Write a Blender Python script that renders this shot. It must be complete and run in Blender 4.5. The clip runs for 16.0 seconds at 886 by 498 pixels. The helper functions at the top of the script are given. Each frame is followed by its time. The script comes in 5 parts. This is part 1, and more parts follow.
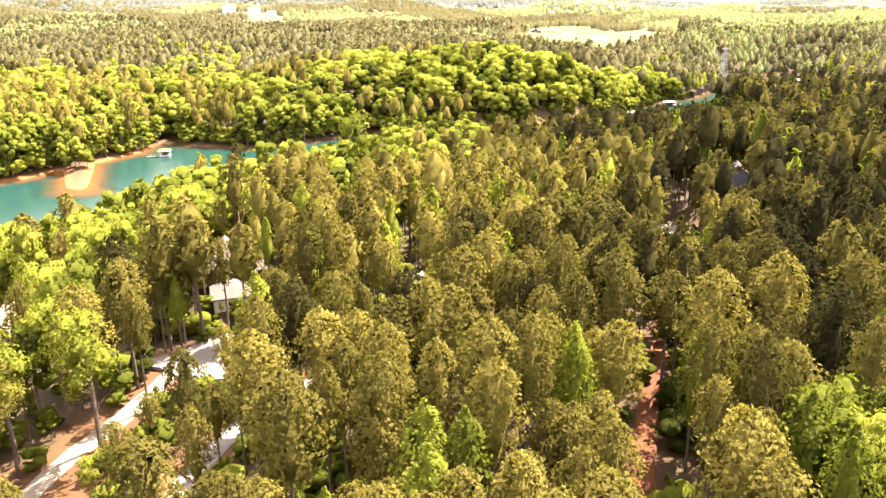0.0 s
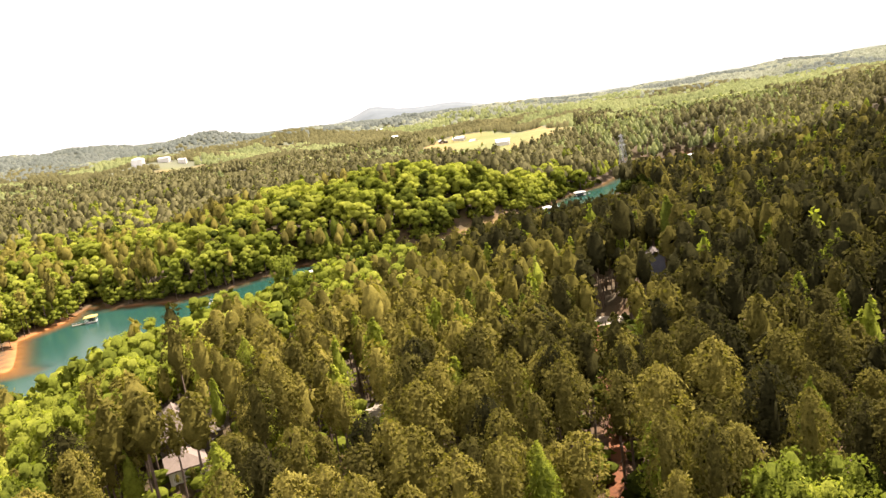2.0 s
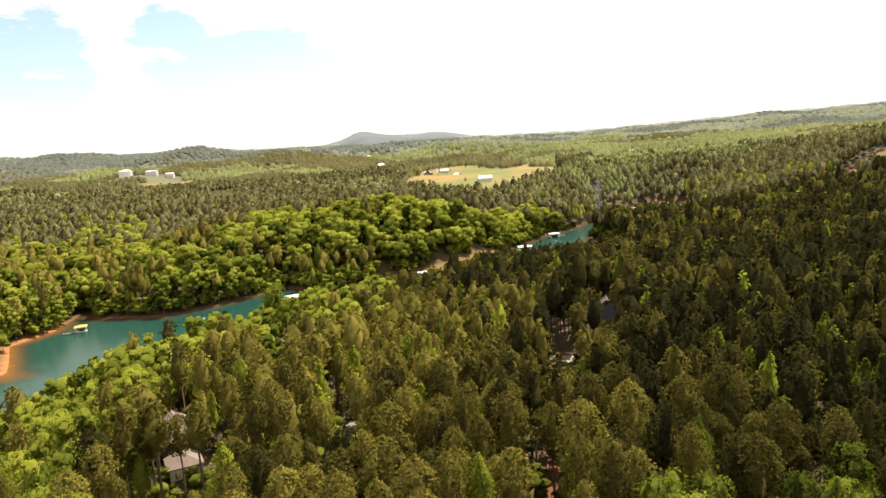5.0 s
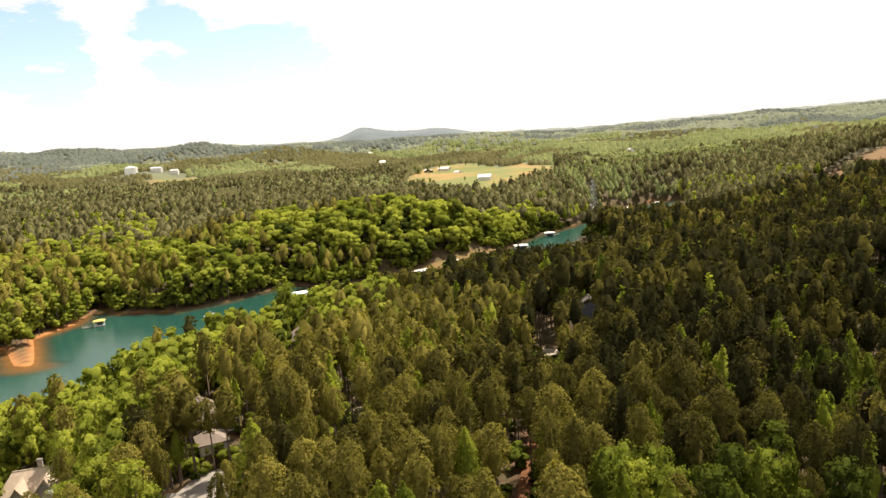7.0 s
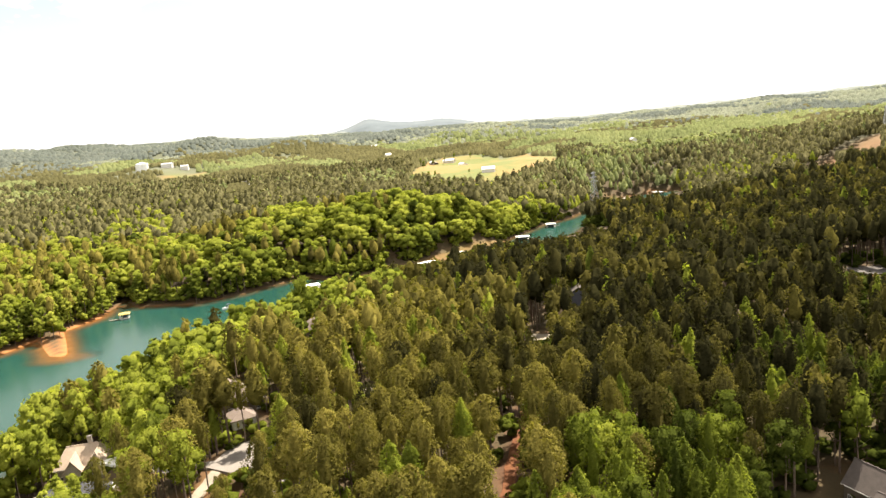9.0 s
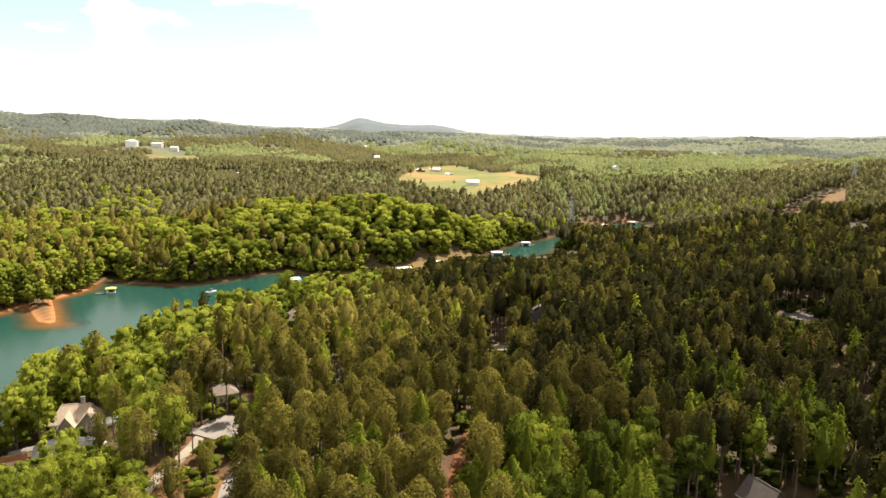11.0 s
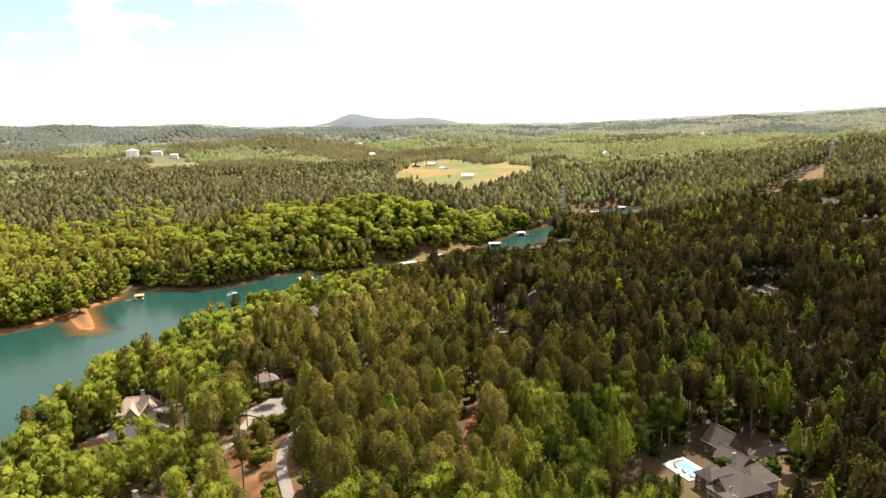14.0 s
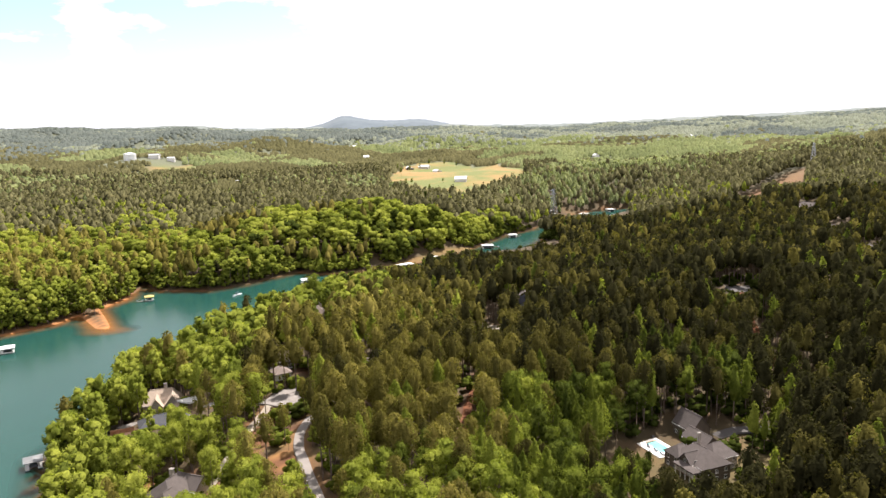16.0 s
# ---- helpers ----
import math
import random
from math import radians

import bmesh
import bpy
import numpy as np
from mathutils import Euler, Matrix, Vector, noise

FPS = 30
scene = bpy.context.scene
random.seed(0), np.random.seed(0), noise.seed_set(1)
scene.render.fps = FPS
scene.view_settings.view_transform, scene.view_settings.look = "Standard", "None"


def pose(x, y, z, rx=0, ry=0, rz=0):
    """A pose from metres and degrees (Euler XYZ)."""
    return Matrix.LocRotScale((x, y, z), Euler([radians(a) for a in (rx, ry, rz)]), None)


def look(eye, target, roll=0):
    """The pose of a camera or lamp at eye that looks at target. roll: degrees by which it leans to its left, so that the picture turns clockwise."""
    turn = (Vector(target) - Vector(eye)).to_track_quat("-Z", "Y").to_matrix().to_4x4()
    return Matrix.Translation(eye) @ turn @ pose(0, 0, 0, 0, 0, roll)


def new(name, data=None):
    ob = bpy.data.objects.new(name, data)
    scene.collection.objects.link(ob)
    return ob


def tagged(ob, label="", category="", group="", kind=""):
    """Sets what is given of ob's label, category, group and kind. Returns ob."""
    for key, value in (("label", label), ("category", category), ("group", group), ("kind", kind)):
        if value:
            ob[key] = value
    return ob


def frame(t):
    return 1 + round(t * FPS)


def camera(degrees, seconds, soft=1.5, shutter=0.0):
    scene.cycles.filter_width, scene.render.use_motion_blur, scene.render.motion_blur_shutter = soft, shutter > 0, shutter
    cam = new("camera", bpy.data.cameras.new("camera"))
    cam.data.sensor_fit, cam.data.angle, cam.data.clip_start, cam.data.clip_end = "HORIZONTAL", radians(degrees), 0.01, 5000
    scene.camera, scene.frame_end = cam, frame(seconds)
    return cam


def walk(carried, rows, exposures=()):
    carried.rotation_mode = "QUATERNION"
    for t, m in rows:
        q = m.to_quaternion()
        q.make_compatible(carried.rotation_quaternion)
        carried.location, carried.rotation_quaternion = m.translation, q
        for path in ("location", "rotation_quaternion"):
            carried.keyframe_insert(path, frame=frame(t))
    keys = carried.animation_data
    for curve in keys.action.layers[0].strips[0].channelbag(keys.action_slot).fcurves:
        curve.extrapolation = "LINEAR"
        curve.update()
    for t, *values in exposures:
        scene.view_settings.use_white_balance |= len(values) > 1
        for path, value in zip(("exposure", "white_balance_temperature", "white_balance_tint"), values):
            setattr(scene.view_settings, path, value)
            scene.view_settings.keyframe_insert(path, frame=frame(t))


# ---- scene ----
cam = camera(62.0, 16.0)
PATH = [
    (0, look((-34.94, 73.20, 69.90), (-47.80, 167.45, 39.00), -0.65)),
    (0.5, look((-34.62, 72.40, 71.20), (-36.17, 168.55, 43.75), -2.10)),
    (1, look((-34.92, 71.77, 72.68), (-36.35, 168.43, 47.06), -4.34)),
    (1.5, look((-35.31, 71.13, 73.65), (-37.58, 169.26, 54.55), -6.38)),
    (2, look((-35.42, 69.71, 74.65), (-38.58, 168.15, 57.31), -8.30)),
    (2.5, look((-35.27, 67.32, 75.66), (-38.10, 166.06, 60.07), -8.38)),
    (3, look((-34.95, 64.14, 76.75), (-36.87, 163.18, 63.07), -7.18)),
    (3.5, look((-34.54, 60.49, 77.92), (-35.73, 159.46, 63.66), -6.23)),
    (4, look((-34.22, 56.29, 79.10), (-34.61, 155.28, 64.98), -5.22)),
    (6.5, look((-32.05, 30.04, 86.48), (-32.09, 129.06, 72.54), -4.36)),
    (7, look((-31.78, 24.53, 87.59), (-32.01, 123.45, 72.96), -4.38)),
    (7.5, look((-31.40, 19.04, 88.64), (-31.86, 117.79, 72.85), -4.52)),
    (8, look((-30.79, 13.54, 89.89), (-31.61, 112.07, 72.83), -4.69)),
    (8.5, look((-30.16, 7.90, 91.26), (-31.23, 106.45, 74.28), -4.87)),
    (9, look((-29.55, 1.47, 92.83), (-30.87, 100.18, 76.90), -5.23)),
    (11.5, look((-28.71, -29.54, 100.50), (-26.78, 69.27, 85.28), 1.51)),
    (12, look((-29.38, -35.48, 101.96), (-27.52, 63.26, 86.26), 0.62)),
    (12.5, look((-30.02, -41.79, 103.41), (-28.23, 56.90, 87.35), -0.22)),
    (13, look((-30.71, -47.83, 105.03), (-28.99, 50.79, 88.58), -1.07)),
    (13.5, look((-31.58, -53.66, 106.33), (-29.73, 44.94, 89.76), -1.63)),
    (14, look((-32.17, -59.77, 107.43), (-30.20, 38.84, 90.93), -1.99)),
    (14.5, look((-32.80, -66.01, 108.90), (-30.52, 32.58, 92.34), -2.11)),
    (15, look((-33.33, -72.56, 110.13), (-30.72, 26.03, 93.64), -1.99)),
    (15.5, look((-34.32, -79.16, 111.48), (-31.41, 19.44, 95.06), -1.87)),
    (16, look((-34.71, -85.54, 113.38), (-31.72, 13.05, 96.87), -2.09)),
]

# ---------------------------------------------------------------- light
EXPOSURES = [(0.0, 2.57, 6700, 25), (0.5, 2.6, 6700, 24), (1.0, 2.44, 6700, 24), (1.5, 2.13, 6800, 23), (2.0, 1.68, 6850, 20), (2.5, 1.53, 6900, 18), (3.5, 1.23, 6950, 15), (7.0, 0.98, 6900, 11), (7.5, 1.08, 6900, 11), (8.0, 1.35, 6850, 11), (9.0, 1.5, 6750, 11),
             (11.5, 1.0, 6850, 11), (12.5, 0.95, 6900, 10), (14.5, 1.12, 6400, 15), (16.0, 1.17, 6050, 17)]
walk(cam, PATH, EXPOSURES)

SUN_AZ, SUN_EL = 38.0, 60.0            # degrees from +y towards +x, above the horizon
world = bpy.data.worlds.new("world")
scene.world = world
world.use_nodes = True
wn, wl = world.node_tree.nodes, world.node_tree.links
wn.clear()
w_out = wn.new("ShaderNodeOutputWorld")
w_mix = wn.new("ShaderNodeMixShader")
w_sky = wn.new("ShaderNodeBackground")
w_cloud = wn.new("ShaderNodeBackground")
sky = wn.new("ShaderNodeTexSky")
sky.sky_type = "NISHITA"
sky.sun_disc = False
sky.sun_elevation, sky.sun_rotation = radians(SUN_EL), radians(SUN_AZ)
w_sky.inputs[1].default_value = 0.102
w_cloud.inputs[0].default_value = (1.0, 0.985, 0.96, 1)
w_cloud.inputs[1].default_value = 0.56
coord = wn.new("ShaderNodeTexCoord")
squash = wn.new("ShaderNodeMapping")
squash.inputs["Scale"].default_value = (1.0, 1.0, 2.6)
clouds = wn.new("ShaderNodeTexNoise")
clouds.inputs["Scale"].default_value = 9.0
clouds.inputs["Detail"].default_value = 7
clouds.inputs["Roughness"].default_value = 0.62
# openings between the clouds: direction, and the cosine where each ends
gap_out = None
for way, edge in (((-0.475, 0.872, 0.135), 0.9984), ((-0.440, 0.892, 0.108), 0.9988), ((-0.455, 0.874, 0.170), 0.9992), ((-0.320, 0.938, 0.136), 0.9988), ((-0.270, 0.955, 0.128), 0.9987),
                  ((-0.215, 0.968, 0.125), 0.9988), ((-0.180, 0.974, 0.128), 0.9992)):
    gap_dir = wn.new("ShaderNodeVectorMath")
    gap_dir.operation = "DOT_PRODUCT"
    gap_dir.inputs[1].default_value = Vector(way).normalized()
    gap = wn.new("ShaderNodeMapRange")
    gap.inputs["From Min"].default_value, gap.inputs["From Max"].default_value = edge - 0.0012, edge + 0.0006
    gap.inputs["To Min"].default_value, gap.inputs["To Max"].default_value = 0.0, 0.30
    wl.new(coord.outputs["Generated"], gap_dir.inputs[0])
    wl.new(gap_dir.outputs["Value"], gap.inputs["Value"])
    if gap_out is None:
        gap_out = gap.outputs["Result"]
    else:
        widest = wn.new("ShaderNodeMath")
        widest.operation = "MAXIMUM"
        wl.new(gap_out, widest.inputs[0])
        wl.new(gap.outputs["Result"], widest.inputs[1])
        gap_out = widest.outputs["Value"]
thin = wn.new("ShaderNodeMath")
thin.operation = "SUBTRACT"
cover = wn.new("ShaderNodeMapRange")
cover.inputs["From Min"].default_value, cover.inputs["From Max"].default_value = 0.25, 0.33
wl.new(coord.outputs["Generated"], squash.inputs["Vector"])
wl.new(squash.outputs["Vector"], clouds.inputs["Vector"])
wl.new(clouds.outputs["Fac"], thin.inputs[0])
wl.new(gap_out, thin.inputs[1])
wl.new(thin.outputs["Value"], cover.inputs["Value"])
wl.new(cover.outputs["Result"], w_mix.inputs["Fac"])
wl.new(sky.outputs["Color"], w_sky.inputs["Color"])
wl.new(w_sky.outputs[0], w_mix.inputs[1])
wl.new(w_cloud.outputs[0], w_mix.inputs[2])
wl.new(w_mix.outputs[0], w_out.inputs["Surface"])

sun = new("sun", bpy.data.lights.new("sun", "SUN"))
sun.data.energy, sun.data.angle, sun.data.color = 5.0, radians(0.6), (1.0, 0.93, 0.80)
sun.matrix_world = look((0, 0, 500), (-math.sin(radians(SUN_AZ)) * math.cos(radians(SUN_EL)) * 100,
                                       -math.cos(radians(SUN_AZ)) * math.cos(radians(SUN_EL)) * 100,
                                       500 - math.sin(radians(SUN_EL)) * 100))


# ---------------------------------------------------------------- materials
def material(name, rough=0.9, metal=0.0):
    m = bpy.data.materials.new(name)
    m.use_nodes = True
    n, l = m.node_tree.nodes, m.node_tree.links
    b = n["Principled BSDF"]
    b.inputs["Roughness"].default_value = rough
    b.inputs["Metallic"].default_value = metal
    return m, n, l, b


def ramp_of(n, l, source, stops):
    r = n.new("ShaderNodeValToRGB")
    while len(r.color_ramp.elements) < len(stops):
        r.color_ramp.elements.new(0.5)
    for e, (p, c) in zip(r.color_ramp.elements, stops):
        e.position, e.color = p, (*c, 1)
    l.new(source, r.inputs["Fac"])
    return r.outputs["Color"]


def noise_of(n, l, scale, detail=5.0, vector=None, rough=0.6):
    t = n.new("ShaderNodeTexNoise")
    t.inputs["Scale"].default_value, t.inputs["Detail"].default_value = scale, detail
    t.inputs["Roughness"].default_value = rough
    if vector is None:
        vector = n.new("ShaderNodeNewGeometry").outputs["Position"]
    l.new(vector, t.inputs["Vector"])
    return t.outputs["Fac"]


def mixed(n, l, fac, a, b, mode="MIX"):
    m = n.new("ShaderNodeMix")
    m.data_type, m.blend_type = "RGBA", mode
    for slot, v in ((0, fac), (6, a), (7, b)):
        if isinstance(v, (int, float)):
            m.inputs[slot].default_value = v
        elif isinstance(v, tuple):
            m.inputs[slot].default_value = (*v, 1)
        else:
            l.new(v, m.inputs[slot])
    return m.outputs[2]


def bumped(n, l, b, height, strength=0.3, distance=0.05):
    k = n.new("ShaderNodeBump")
    k.inputs["Strength"].default_value, k.inputs["Distance"].default_value = strength, distance
    l.new(height, k.inputs["Height"])
    l.new(k.outputs["Normal"], b.inputs["Normal"])


def surface(name, low, high, scale=1.0, rough=0.85, metal=0.0, grain=20.0, bump=0.3):
    """Two scales of variation between two colours, with fine relief."""
    m, n, l, b = material(name, rough, metal)
    big = noise_of(n, l, scale, 4)
    fine = noise_of(n, l, grain, 3)
    c = ramp_of(n, l, big, [(0.3, low), (0.7, high)])
    c = mixed(n, l, 0.35, c, ramp_of(n, l, fine, [(0.25, tuple(0.6 * v for v in low)), (0.75, tuple(min(1, 1.25 * v) for v in high))]))
    l.new(c, b.inputs["Base Color"])
    bumped(n, l, b, fine, bump)
    return m


def foliage(name, dark, mid, light, joined, through_light=0.42):
    """Leaves: a tint for each tree, a smaller one for each clump, and some light that passes through."""
    m, n, l, b = material(name, 0.9)
    if joined:
        a = n.new("ShaderNodeAttribute")
        a.attribute_name = "tint"
        tree = a.outputs["Fac"]
    else:
        tree = n.new("ShaderNodeSeparateColor").outputs["Red"]
        l.new(n.new("ShaderNodeObjectInfo").outputs["Color"], tree.node.inputs[0])
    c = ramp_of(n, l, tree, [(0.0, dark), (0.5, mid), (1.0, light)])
    clump = n.new("ShaderNodeNewGeometry").outputs["Random Per Island"]
    shade = ramp_of(n, l, clump, [(0.0, (0.90, 0.90, 0.89)), (0.6, (1.0, 1.0, 1.0)), (1.0, (1.10, 1.08, 1.02))])
    c = mixed(n, l, 1.0, c, shade, "MULTIPLY")
    sprig = noise_of(n, l, 1.5, 5.0, None, 0.72)
    c = mixed(n, l, 1.0, c, ramp_of(n, l, sprig, [(0.28, (0.58, 0.60, 0.58)), (0.5, (1.0, 1.0, 1.0)), (0.72, (1.40, 1.36, 1.25))]), "MULTIPLY")
    l.new(c, b.inputs["Base Color"])
    bumped(n, l, b, sprig, 0.4, 0.6)
    b.inputs["Specular IOR Level"].default_value = 0.0
    t = n.new("ShaderNodeBsdfTranslucent")
    l.new(mixed(n, l, 1.0, c, (1.25, 1.35, 0.7), "MULTIPLY"), t.inputs["Color"])
    x = n.new("ShaderNodeMixShader")
    x.inputs[0].default_value = through_light
    l.new(b.outputs[0], x.inputs[1])
    l.new(t.outputs[0], x.inputs[2])
    l.new(x.outputs[0], n["Material Output"].inputs["Surface"])
    return m


# the dark ends also serve for shade painted on the right-hand slope
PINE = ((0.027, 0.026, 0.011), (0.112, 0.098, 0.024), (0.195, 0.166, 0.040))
LEAF = ((0.051, 0.065, 0.013), (0.150, 0.175, 0.025), (0.257, 0.274, 0.044))
# far leaf colours, lifted and greyed to paint in distance haze
HAZED_GREEN = ((0.122, 0.142, 0.064), (0.186, 0.210, 0.093), (0.256, 0.272, 0.128))
HAZIER_GREEN = ((0.155, 0.176, 0.135), (0.195, 0.212, 0.162), (0.235, 0.248, 0.190))
HAZIER_PINE = ((0.085, 0.102, 0.094), (0.115, 0.130, 0.116), (0.148, 0.162, 0.142))
HAZED_PINE = ((0.064, 0.060, 0.029), (0.097, 0.091, 0.042), (0.138, 0.128, 0.062))
M_PINE = foliage("pine_needles", *PINE, False, 0.3)
M_PINE_S = foliage("pine_needles_stand", *PINE, True, 0.3)
M_LEAF = foliage("broad_leaves", *LEAF, False)
M_LEAF_S = foliage("broad_leaves_wood", *LEAF, True)
M_FAR_LEAF = foliage("hazed_broad_leaves", *HAZED_GREEN, True)
M_FAR_PINE = foliage("hazed_pine_needles", *HAZED_PINE, True, 0.22)
M_REMOTE_LEAF = foliage("haze_paled_leaves", *HAZIER_GREEN, True, 0.3)
M_REMOTE_PINE = foliage("haze_blued_needles", *HAZIER_PINE, True, 0.25)
M_BARK = surface("bark", (0.07, 0.045, 0.032), (0.17, 0.12, 0.09), 1.5, 0.95, 0, 14, 0.6)
M_ROOF_GREY = surface("grey_shingles", (0.058, 0.046, 0.040), (0.095, 0.076, 0.066), 0.8, 0.9, 0, 9)
M_ROOF_PALE = surface("pale_tan_shingles", (0.31, 0.235, 0.175), (0.43, 0.34, 0.26), 0.8, 0.9, 0, 9)
M_WALL_BLUE = surface("blue_grey_siding", (0.080, 0.084, 0.118), (0.12, 0.125, 0.165), 0.8)
M_ROOF_TAN = surface("tan_shingles", (0.15, 0.115, 0.092), (0.22, 0.17, 0.14), 0.8, 0.9, 0, 9)
M_ROOF_DARK = surface("slate_shingles", (0.035, 0.036, 0.04), (0.06, 0.06, 0.064), 0.8, 0.85, 0, 9)
M_WALL_BROWN = surface("brown_siding", (0.06, 0.048, 0.035), (0.11, 0.085, 0.062), 0.6)
M_WALL_STONE = surface("fieldstone", (0.22, 0.19, 0.16), (0.40, 0.35, 0.30), 2.2, 0.9, 0, 7, 0.6)
M_WALL_CREAM = surface("cream_siding", (0.48, 0.43, 0.36), (0.62, 0.57, 0.49), 0.6)
M_TRIM = surface("white_trim", (0.52, 0.50, 0.47), (0.68, 0.66, 0.62), 1.0, 0.6, 0, 18, 0.1)
M_CONCRETE = surface("pale_concrete", (0.15, 0.13, 0.112), (0.24, 0.21, 0.185), 0.25, 0.9, 0, 6)
M_GRAVEL = surface("pale_gravel", (0.20, 0.165, 0.12), (0.34, 0.29, 0.225), 0.3, 0.95, 0, 5, 0.6)
M_ASPHALT = surface("worn_asphalt", (0.060, 0.052, 0.047), (0.095, 0.084, 0.076), 0.2, 0.9, 0, 8)
M_CLAY = surface("red_clay", (0.065, 0.020, 0.005), (0.165, 0.055, 0.013), 0.25, 0.95, 0, 3, 0.7)
M_DECK = surface("weathered_planks", (0.20, 0.15, 0.11), (0.34, 0.27, 0.21), 0.7, 0.85, 0, 12)
M_STEEL_ROOF = surface("white_steel_sheet", (0.48, 0.48, 0.47), (0.62, 0.62, 0.60), 0.3, 0.5, 0.0, 12, 0.1)
M_STEEL = surface("galvanised_steel", (0.34, 0.35, 0.36), (0.46, 0.47, 0.48), 0.5, 0.45, 0.7, 9, 0.1)
M_GREY_ROOF = surface("grey_painted_sheet", (0.11, 0.11, 0.108), (0.17, 0.17, 0.165), 0.4, 0.6, 0, 10, 0.1)
M_HULL = surface("white_gelcoat", (0.66, 0.66, 0.65), (0.80, 0.80, 0.78), 0.6, 0.3, 0, 14, 0.05)
M_CANVAS = surface("dark_canvas", (0.05, 0.055, 0.07), (0.09, 0.095, 0.11), 1.0, 0.9)
# the blue of distance haze is mixed into these two base colours
M_FARHILL = surface("haze_blued_ridges", (0.10, 0.12, 0.11), (0.14, 0.155, 0.135), 0.004, 1.0, 0, 0.05, 0.0)
M_MOUNTAIN = surface("haze_blued_mountain", (0.075, 0.095, 0.11), (0.10, 0.12, 0.13), 0.004, 1.0, 0, 0.02, 0.0)

M_GLASS, _n, _l, _b = material("window_glass", 0.06)
_b.inputs["Base Color"].default_value = (0.03, 0.035, 0.04, 1)
_b.inputs["Specular IOR Level"].default_value = 0.7

# lake: clear over the shallows, green where it is deep
M_WATER, n, l, b = material("lake_water", 0.2)
_pos = n.new("ShaderNodeNewGeometry").outputs["Position"]
_c = ramp_of(n, l, noise_of(n, l, 0.012, 4, _pos), [(0.3, (0.009, 0.042, 0.033)), (0.7, (0.014, 0.054, 0.043))])
l.new(_c, b.inputs["Base Color"])
b.inputs["Specular IOR Level"].default_value = 0.11
bumped(n, l, b, noise_of(n, l, 0.9, 4, _pos), 0.25, 0.1)
_d = n.new("ShaderNodeAttribute")
_d.attribute_name = "depth"
_f = n.new("ShaderNodeMapRange")
_f.inputs["From Min"].default_value, _f.inputs["From Max"].default_value = 0.0, 2.2
_f.inputs["To Min"].default_value, _f.inputs["To Max"].default_value = 0.25, 1.0
l.new(_d.outputs["Fac"], _f.inputs["Value"])
_t = n.new("ShaderNodeBsdfTransparent")
_t.inputs[0].default_value = (0.95, 0.86, 0.62, 1)
_x = n.new("ShaderNodeMixShader")
l.new(_f.outputs["Result"], _x.inputs[0])
l.new(_t.outputs[0], _x.inputs[1])
l.new(b.outputs[0], _x.inputs[2])
l.new(_x.outputs[0], n["Material Output"].inputs["Surface"])

M_POOL, n, l, b = material("pool_water", 0.05)
l.new(ramp_of(n, l, noise_of(n, l, 0.8, 3), [(0.3, (0.16, 0.50, 0.47)), (0.7, (0.24, 0.62, 0.57))]), b.inputs["Base Color"])

# ground: leaf litter, with clay on the shores and cuts, and hay or lawn on the open land
M_GROUND, n, l, b = material("woodland_ground", 0.97)
_p = n.new("ShaderNodeNewGeometry").outputs["Position"]
_litter = ramp_of(n, l, noise_of(n, l, 0.10, 6, _p), [(0.3, (0.030, 0.024, 0.009)), (0.55, (0.062, 0.036, 0.014)), (0.75, (0.11, 0.048, 0.018))])
_litter = mixed(n, l, 0.4, _litter, ramp_of(n, l, noise_of(n, l, 2.3, 4, _p), [(0.3, (0.026, 0.032, 0.008)), (0.7, (0.085, 0.05, 0.018))]))
_shore = ramp_of(n, l, noise_of(n, l, 0.16, 5, _p), [(0.3, (0.28, 0.098, 0.022)), (0.7, (0.38, 0.165, 0.048))])
_hay = ramp_of(n, l, noise_of(n, l, 0.012, 6, _p), [(0.42, (0.26, 0.145, 0.035)), (0.49, (0.20, 0.145, 0.03)), (0.56, (0.10, 0.125, 0.018))])
_hay = mixed(n, l, 0.3, _hay, ramp_of(n, l, noise_of(n, l, 0.5, 4, _p), [(0.3, (0.08, 0.08, 0.02)), (0.7, (0.16, 0.12, 0.05))]))
# ground under the far woods, lightened to paint in haze
_far = ramp_of(n, l, noise_of(n, l, 0.006, 6, _p), [(0.3, (0.07, 0.075, 0.040)), (0.7, (0.11, 0.115, 0.062))])
_clay = ramp_of(n, l, noise_of(n, l, 0.22, 6, _p), [(0.3, (0.045, 0.016, 0.007)), (0.55, (0.092, 0.032, 0.012)), (0.8, (0.18, 0.078, 0.028))])
_col = _litter
for _name, _layer in (("woods", _far), ("hay", _hay), ("shore", _shore), ("clay", _clay)):
    _a = n.new("ShaderNodeAttribute")
    _a.attribute_name = _name
    _col = mixed(n, l, _a.outputs["Fac"], _col, _layer)
l.new(_col, b.inputs["Base Color"])
bumped(n, l, b, noise_of(n, l, 1.2, 5, _p), 0.6, 0.2)


